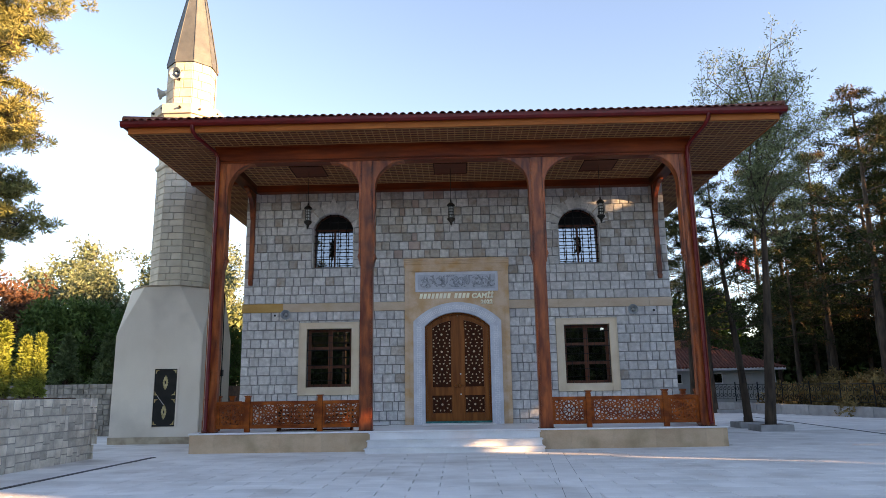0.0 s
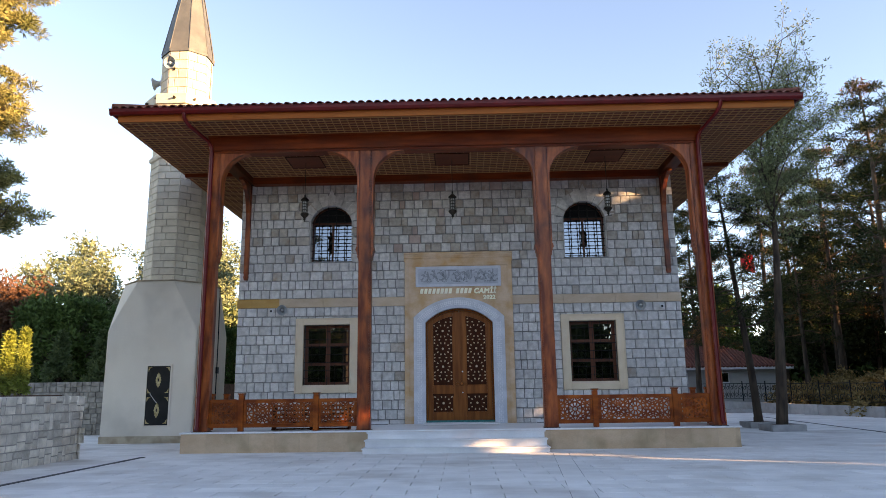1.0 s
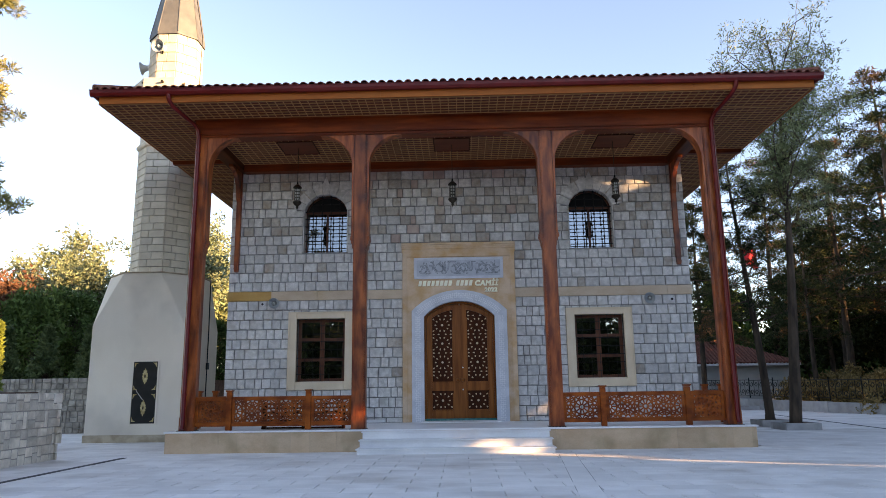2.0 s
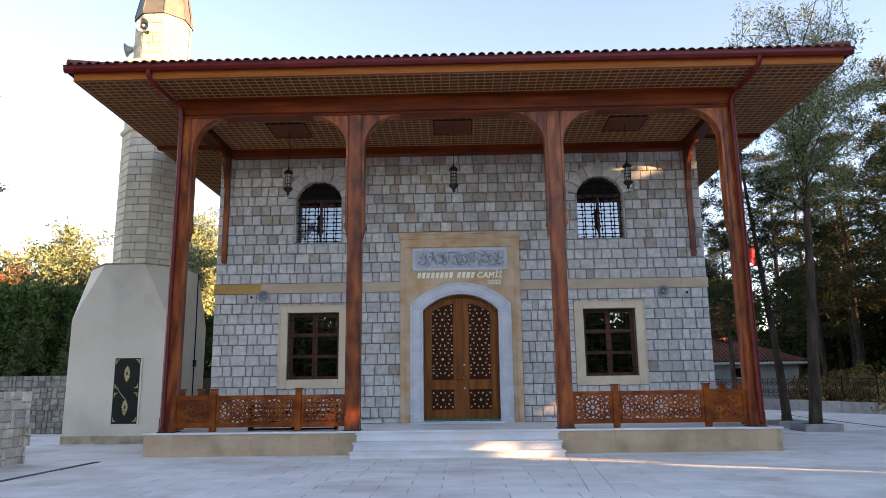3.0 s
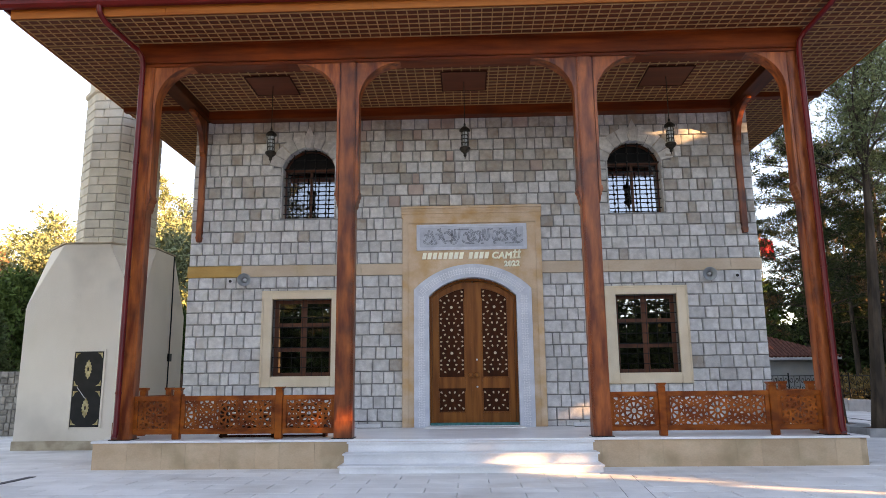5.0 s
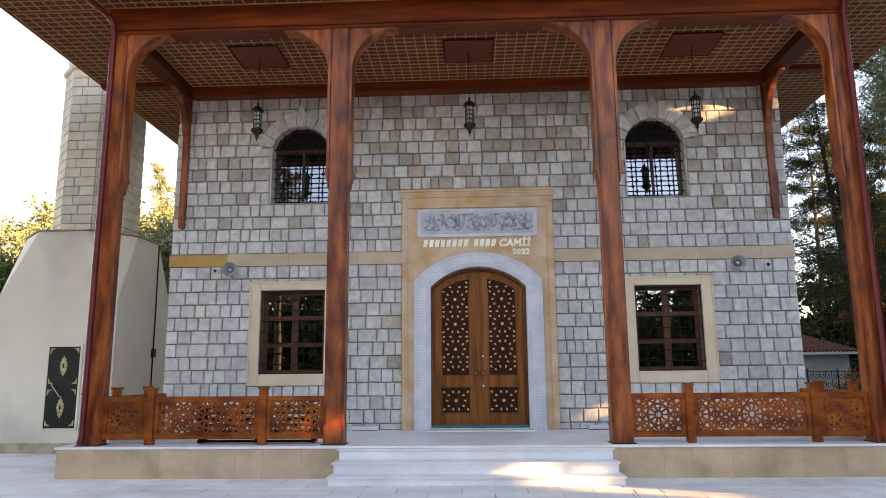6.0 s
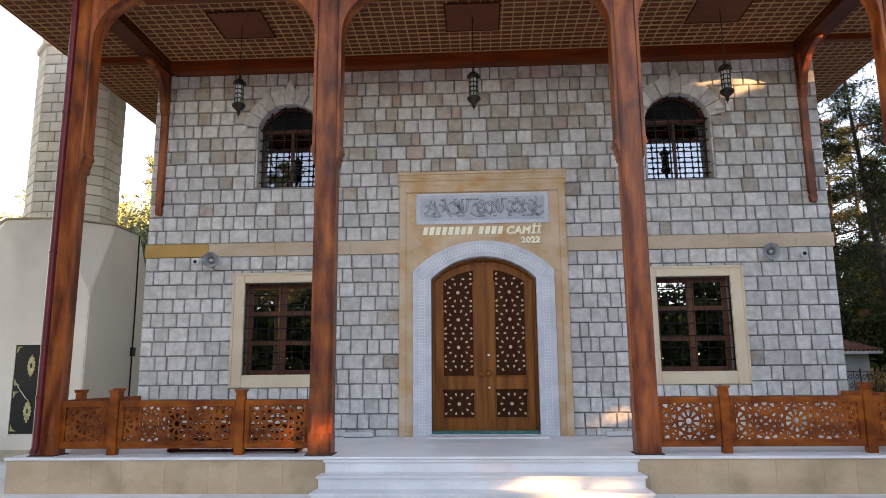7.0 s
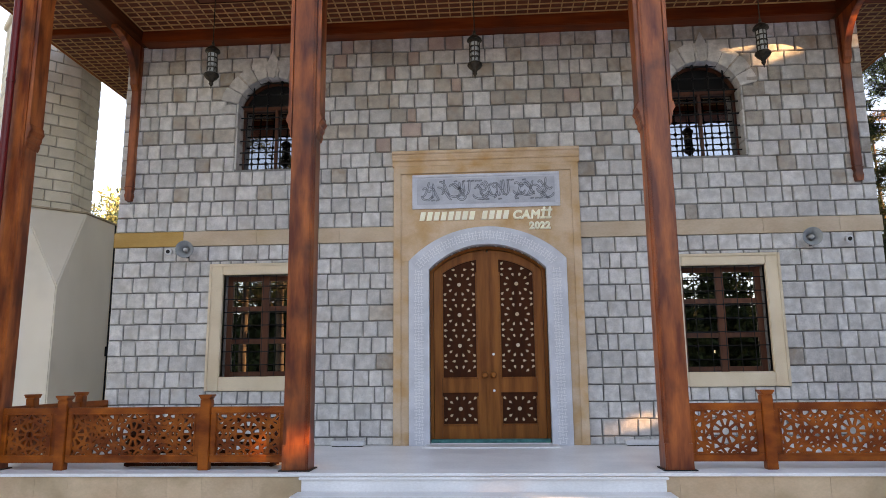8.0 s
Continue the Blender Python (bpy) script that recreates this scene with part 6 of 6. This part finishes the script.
planter = thing("planter_wall", "low retaining wall of mixed grey and brown stone, planted behind", "wall", kind="structure")
PWX, PWY = -8.14, 16.2
part("core", Geo().box(-30, PWX - 0.014, 2.0, PWY - 0.014, -0.1, 1.35), PLANTER_MORTAR, planter)
part("soil", Geo().box(-29.6, PWX - 0.30, 2.3, PWY - 0.3, 1.351, 1.40), SOIL, planter, "reddish bare soil")
rubble("stone", planter, 4, 8.3, 1.42, lambda u_, z: pose(PWX - 0.02, PWY - u_, z - 0.04, 0, 0, 90), RUBBLE, 8)
rubble("stone", planter, 4, 5.0, 1.42, lambda u_, z: pose(PWX - u_, PWY - 0.02, z - 0.04, 0, 0, 180), RUBBLE, 9)
back_wall = thing("back_wall", "retaining wall of mixed grey stone behind the minaret, shade in its colour", "wall", kind="structure")
part("core", Geo().box(-34, -9.6, 26.06, 26.6, -0.1, 1.90), MORTAR, back_wall)
rubble("stone", back_wall, 5, 8.4, 1.93, lambda u_, z: pose(-18.0 + u_, 26.04, z - 0.02), RUBBLE_SHADED, 10)
setting("back_bank", Geo().box(-40, -9.6, 26.6, 60, -0.1, 1.84), SOIL, "planted earth bank behind the back wall", "ground")
setting("drain_channel", Geo().prism([(-6.92, 2.0), (-6.80, 2.0), (-6.66, 16.4), (-6.78, 16.4)], -0.044, -0.012, "z"), IRON, "dark slotted drain channel in the paving", "drain")
g = Geo().prism([(12.34, 15.0), (12.46, 15.0), (15.06, 35.0), (14.94, 35.0)], -0.044, -0.012, "z")
setting("drain_channel", g, IRON, "dark slotted drain channel in the paving", "drain")

cover = thing("channel_cover", "row of narrow stone covers let into the paving", "paving", kind="structure")
for k in range(12):
    ob = part("cover_slab", Geo().box(-0.165, 0.165, 0.002, 0.596, -0.02, -0.0165), PAVING, cover, bevel=0.002)
    ob.matrix_basis = pose(2.13 + 0.053 * k, 9.0 + 0.597 * k, 0, 0, 0, -5.2)
    for x in (-0.17, 0.17):
        part("joint_strip", Geo().box(x - 0.003, x + 0.003, 0.0, 0.597, -0.02, -0.0185), BARK_GREY, cover).matrix_basis = ob.matrix_basis
th = shrub("golden_thuja", "young golden-green columnar conifer in the planter", 1.3, 0.125, THUJA, 61, 190, per=34, size=0.06, column=True, group="golden conifers")
th.matrix_basis = pose(-8.93, 15.1, 1.40)
for x, y, s, sz in ((-9.2, 15.0, 1.15, 0.95), (-9.68, 14.9, 1.5, 1.18), (-10.25, 15.3, 1.4, 1.1)):
    c = copy_thing(th, pose(x, y, 1.40, 0, 0, x * 50))
    c.scale = (s, s, sz)
dk = shrub("dark_conifer", "small dark green conical conifer on the bank", 1.9, 0.55, LEAF_CONE, 62, 180, per=26, size=0.12, column=True, group="dark conifers")
dk.matrix_basis = pose(-15.2, 27.4, 1.83)
for x, y in ((-13.6, 27.5), (-12.2, 27.3), (-16.9, 27.6), (-11.0, 27.5), (-18.6, 27.5)):
    copy_thing(dk, pose(x, y, 1.83, 0, 0, x * 50))

# ---- right side: kerbed trees, low wall with fence, house, flag ----
for x, y, w in ((10.93, 23.6, 0.54), (11.02, 25.6, 0.50), (16.2, 41.5, 0.7)):
    tk = thing("tree_planter", "square grey stone kerb round a tree", "planter", "tree planters")
    for b in ((-w, w, -w, -w + 0.14), (-w, w, w - 0.14, w), (-w, -w + 0.14, -w + 0.141, w - 0.141), (w - 0.14, w, -w + 0.141, w - 0.141)):
        part("kerb", Geo().box(x + b[0], x + b[1], y + b[2], y + b[3], -0.06, 0.19), KERB, tk, bevel=0.012)
    part("soil", Geo().box(x - w + 0.14, x + w - 0.14, y - w + 0.14, y + w - 0.14, -0.05, 0.175), SOIL, tk)


def edge_x(y):
    return 19.8 - (y - 31) * 0.248


low = thing("low_wall", "low pale stone kerb wall along the forecourt", "wall", kind="structure")
ang = math.degrees(math.atan(0.248))
for k in range(14):
    y0 = 18.5 + 2.0 * k
    ob = part("coping", Geo().box(-0.0, 0.34, 0.003, 2.05, -0.3, 0.32), KERB, low, bevel=0.015)
    ob.matrix_basis = pose(edge_x(y0), y0, 0.012 * (y0 - 22), 0, 0, ang)
fence = thing("iron_fence", "black wrought iron fence with scroll panels on the low wall", "fence")
post_me = Geo().box(-0.025, 0.025, -0.025, 0.025, 0.40, 1.55).mesh("post", bevel=0.006)
rail_me = Geo().tube([(0, 0, 1.42), (0, 2.052, 1.42)], 0.018, 6).tube([(0, 0, 0.55), (0, 2.052, 0.55)], 0.014, 6).mesh("rail")
sc = Geo()
for k in range(5):
    yc = 0.2 + 0.41 * k
    for s in (-1, 1):
        pts = []
        for j in range(15):
            a = j / 14 * 2 * math.pi
            rr = 0.05 + 0.13 * (j / 14)
            pts.append((0, yc + s * rr * math.cos(a) * 0.8, 0.98 + s * (0.24 + rr * math.sin(a) * 0.9)))
        sc.tube(pts, 0.017, 4)
    sc.tube([(0, yc - 0.2, 0.55), (0, yc - 0.2, 1.42)], 0.014, 4)
scroll_me = sc.mesh("scroll_panel", recalc=False)
for m_ in (post_me, rail_me, scroll_me):
    m_.materials.append(IRON)
for k in range(14):
    y0 = 18.5 + 2.0 * k
    m = pose(edge_x(y0) + 0.17, y0, 0.012 * (y0 - 22) - 0.04, 0, 0, ang)
    for me in (post_me, rail_me, scroll_me):
        part(me.name, me, None, fence).matrix_basis = m

house = thing("house", "pale rendered single-storey house with red tiled hip roof", "house")
hx0, hx1, hy0, hy1, he = 8.0, 21.8, 47.5, 56.5, 2.72
part("wall", Geo().box(hx0, hx1, hy0, hy1, -0.1, he), RENDERWALL, house)
hr = Geo()
o = 0.5
rz = he + 2.2
hr.add([(hx0 - o, hy0 - o, he), (hx1 + o, hy0 - o, he), (hx1 + o, hy1 + o, he), (hx0 - o, hy1 + o, he), (hx0 + 4.5, 51.5, rz), (hx1 - 4.5, 51.5, rz)], [(0, 1, 5, 4), (1, 2, 5), (2, 3, 4, 5), (3, 0, 4), (3, 2, 1, 0)])
hroof = part("roof", hr, TILE, house)
rl = Geo()
n = 64
for i in range(n):
    x = hx0 - o + (hx1 - hx0 + 2 * o) * (i + 0.5) / n
    f = min(1, (x - hx0 + o) / 5.0, (hx1 + o - x) / 5.0)
    rl.tube([(x, hy0 - o - 0.05, he + 0.02), (x, hy0 - o + f * (51.5 - hy0 + o), he + 0.02 + f * (rz - he))], 0.085, 6)
    y = hy0 - o + (hy1 - hy0 + 2 * o) * (i + 0.5) / n
    f = 1 - abs(2 * (i + 0.5) / n - 1)
    rl.tube([(hx1 + o + 0.05, y, he + 0.02), (hx1 + o - f * 5.0, y, he + 0.02 + f * (rz - he))], 0.085, 6)
part("tile_roll", rl, TILE, hroof, kind="stuff", recalc=False)
part("eaves_board", Geo().box(hx0 - o, hx1 + o, hy0 - o - 0.03, hy0 - o, he - 0.16, he), PAINTWHITE, house)
for x in (15.2, 17.9):
    wi = part("window", Geo().box(x - 0.35, x + 0.35, hy0 - 0.03, hy0 - 0.002, 1.7, 2.4), PAINTWHITE, house)
    part("pane", Geo().box(x - 0.28, x + 0.28, hy0 - 0.04, hy0 - 0.031, 1.77, 2.33), GLASS, wi)
for x, y in ((15.9, 50.3), (17.9, 50.6)):
    ch = part("chimney", Geo().box(x - 0.5, x + 0.5, y - 0.4, y + 0.4, he + 0.5, 6.4), BRICK, house, bevel=0.02)
    part("chimney_cap", Geo().box(x - 0.58, x + 0.58, y - 0.48, y + 0.48, 6.401, 6.5), CLADDING, ch)

FLX, FLY, FLZ = 52.2, 128.0, 26.2
flag = thing("flag", "large plain red flag on a tall pole behind the trees", "flag")
part("pole", Geo().tube([(FLX, FLY, -0.06), (FLX, FLY, FLZ + 0.3)], [0.13, 0.07], 8), IRON, flag)
fg = Geo()
nu, nv = 14, 10
vs = []
for i in range(nu + 1):
    for j in range(nv + 1):
        a, b = i / nu, j / nv
        vs.append((FLX + 0.1 + 2.3 * a, FLY + 0.3 * math.sin(9 * a + 2 * b), FLZ - 3.2 * b - 1.1 * a * (0.6 + 0.4 * b)))
fg.add(vs, [(i * (nv + 1) + j, (i + 1) * (nv + 1) + j, (i + 1) * (nv + 1) + j + 1, i * (nv + 1) + j + 1) for i in range(nu) for j in range(nv)])
part("cloth", fg, FLAGRED, flag, smooth=True, recalc=False)

# ---- the facade's stones ----
random.seed(17)


def stone_template(seed):
    r = random.Random(seed)
    j = lambda s: r.uniform(-s, s)
    hw, hh = 0.5, 0.5
    base = [(-hw + j(0.02), -hh + j(0.02)), (hw + j(0.02), -hh + j(0.02)), (hw + j(0.02), hh + j(0.02)), (-hw + j(0.02), hh + j(0.02))]
    vs = [(x, 0.0, z) for x, z in base] + [(x, -0.024, z) for x, z in base] + [(x * 0.92 + j(0.012), -0.04 + j(0.006), z * 0.92 + j(0.012)) for x, z in base]
    fs = [(0, 1, 5, 4), (1, 2, 6, 5), (2, 3, 7, 6), (3, 0, 4, 7), (4, 5, 9, 8), (5, 6, 10, 9), (6, 7, 11, 10), (7, 4, 8, 11), (8, 9, 10, 11)]
    return vs, fs


TEMPL = [stone_template(s) for s in range(8)]
TMESH = []
for vs, fs in TEMPL:
    me = Geo().add(vs, fs).mesh("stone", recalc=True)
    me.materials.append(STONE)
    TMESH.append(me)
R_ = (0.65 ** 2 + URISE ** 2) / (2 * URISE)
ZC = UZS + URISE - R_


def blocked(z0, z1):
    """Stretches of x that openings take out of a course, with the free heights left in them."""
    out = []
    for c, h in LW:
        a, b = LZ0 - 0.235, LZ1 + 0.19
        if z1 > a + 0.01 and z0 < b - 0.01:
            out.append((c - h - 0.235, c + h + 0.235, [(z0, min(z1, a)), (max(z0, b), z1)]))
    if z0 < PORTZ - 0.01:
        out.append((PORT0, PORT1, [(max(z0, PORTZ), z1)]))
    for c, h in UW:
        if z1 > UZ0 + 0.01 and z0 < ZC + R_ + 0.25:
            if z1 <= UZS + 0.05:
                out.append((c - h + 0.0, c + h - 0.0, [(z0, UZ0)]))
            else:
                q = (R_ + 0.20) ** 2 - (max(z1 - ZC, 0)) ** 2
                hw = math.sqrt(q) if q > 0 else 0.1
                out.append((c - max(hw, 0.08), c + max(hw, 0.08), []))
    return sorted(out)


laid = []
courses = [(FLOOR, 0.601)] + [(3.865 - 0.272 * (k + 1), 3.865 - 0.272 * k) for k in range(11, -1, -1)] + [(4.125 + 0.2695 * k, 4.125 + 0.2695 * (k + 1)) for k in range(14)]
for z0, z1 in courses:
    spans, x = [], BX0
    for a, b, free in blocked(z0, z1):
        spans.append((x, a, z0, z1))
        for f0, f1 in free:
            if f1 - f0 > 0.05:
                spans.append((a, b, f0, f1))
        x = b
    spans.append((x, BX1, z0, z1))
    for a, b, f0, f1 in spans:
        x = a
        while b - x > 0.03:
            w = random.choice((0.18, 0.22, 0.25, 0.27, 0.29, 0.32, 0.38)) + random.uniform(-0.02, 0.02)
            if b - x - w < 0.12:
                w = b - x
            if w > 0.55:
                w /= 2
            laid.append((x + w / 2, (f0 + f1) / 2, w, f1 - f0))
            x += w
for z0, z1 in courses:
    if z0 < UZS < z1:
        for c, h in UW:
            for s in (-1, 1):
                laid.append((c + s * (h + 0.14), (z0 + UZS) / 2, 0.28, UZS - z0))
                laid.append((c + s * (h + 0.36), (z0 + z1) / 2, 0.24, z1 - z0))
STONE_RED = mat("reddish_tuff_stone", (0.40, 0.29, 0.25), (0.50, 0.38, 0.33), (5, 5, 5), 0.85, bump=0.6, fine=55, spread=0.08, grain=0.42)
def recoloured(me, material):
    me = me.copy()
    me.materials.clear()
    me.materials.append(material)
    return me


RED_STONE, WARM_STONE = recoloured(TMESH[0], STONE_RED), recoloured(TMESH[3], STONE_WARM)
laid.sort(key=lambda s: abs(s[0] - MX))
rest, rest_warm = Geo(), Geo()
for i, (x, z, w, h) in enumerate(laid):
    k = random.randrange(8)
    dy = random.uniform(-0.008, 0.008)
    tz = random.uniform(-0.8, 0.8)
    sx, sz = w - 0.019, h - 0.019
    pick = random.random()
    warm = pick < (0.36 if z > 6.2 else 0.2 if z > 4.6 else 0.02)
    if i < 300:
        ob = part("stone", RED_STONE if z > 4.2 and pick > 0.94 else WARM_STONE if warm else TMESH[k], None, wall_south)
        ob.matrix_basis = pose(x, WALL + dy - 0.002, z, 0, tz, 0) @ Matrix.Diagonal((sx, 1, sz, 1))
    else:
        vs, fs = TEMPL[k]
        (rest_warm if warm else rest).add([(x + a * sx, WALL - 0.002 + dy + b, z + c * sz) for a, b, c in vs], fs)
part("stones", rest, STONE_JOINED, wall_south, kind="stuff")
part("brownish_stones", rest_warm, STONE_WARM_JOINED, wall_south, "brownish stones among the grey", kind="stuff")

# ---- the paving's slabs ----
slab_me = Geo().add([(-0.5, -0.5, 0), (0.5, -0.5, 0), (0.5, 0.5, 0), (-0.5, 0.5, 0), (-0.5, -0.5, 0.02), (0.5, -0.5, 0.02), (0.5, 0.5, 0.02), (-0.5, 0.5, 0.02), (-0.494, -0.49, 0.024), (0.494, -0.49, 0.024), (0.494, 0.49, 0.024), (-0.494, 0.49, 0.024)],
                    [(0, 1, 5, 4), (1, 2, 6, 5), (2, 3, 7, 6), (3, 0, 4, 7), (4, 5, 9, 8), (5, 6, 10, 9), (6, 7, 11, 10), (7, 4, 8, 11), (8, 9, 10, 11)]).mesh("paving_slab")
slab_me.materials.append(PAVING)
slabs = []
SW, SD = 0.90, 0.45
j = 0
y = -8.0
while y < 44:
    x = -20.0 + (j % 2) * SW / 2
    while x < 21.5:
        xc, yc = x + SW / 2, y + SD / 2
        if xc < min(21.0, edge_x(yc) - 0.3) and (xc > PWX - 0.44 or 16.3 < yc < 26.0) and not (BX0 < xc < BX1 and 17.6 < yc < BY1):
            slabs.append((xc, yc))
        x += SW
    y += SD
    j += 1
slabs.sort(key=lambda s: (s[0] - 0.5) ** 2 + (s[1] - 14.0) ** 2)
rest = Geo()
sv, sf = [tuple(v.co) for v in slab_me.vertices], [tuple(p.vertices) for p in slab_me.polygons]
for i, (x, y) in enumerate(slabs):
    z = -0.045 + random.uniform(0, 0.003)
    if i < 300:
        part("paving_slab", slab_me, None, pavement).matrix_basis = pose(x, y, z, random.uniform(-0.1, 0.1), 0, 0) @ Matrix.Diagonal((SW - 0.013, SD - 0.013, 1, 1))
    else:
        rest.add([(x + a * (SW - 0.013), y + b * (SD - 0.013), z + c) for a, b, c in sv], sf)
part("paving_slabs", rest, PAVING_JOINED, pavement, kind="stuff", recalc=False)
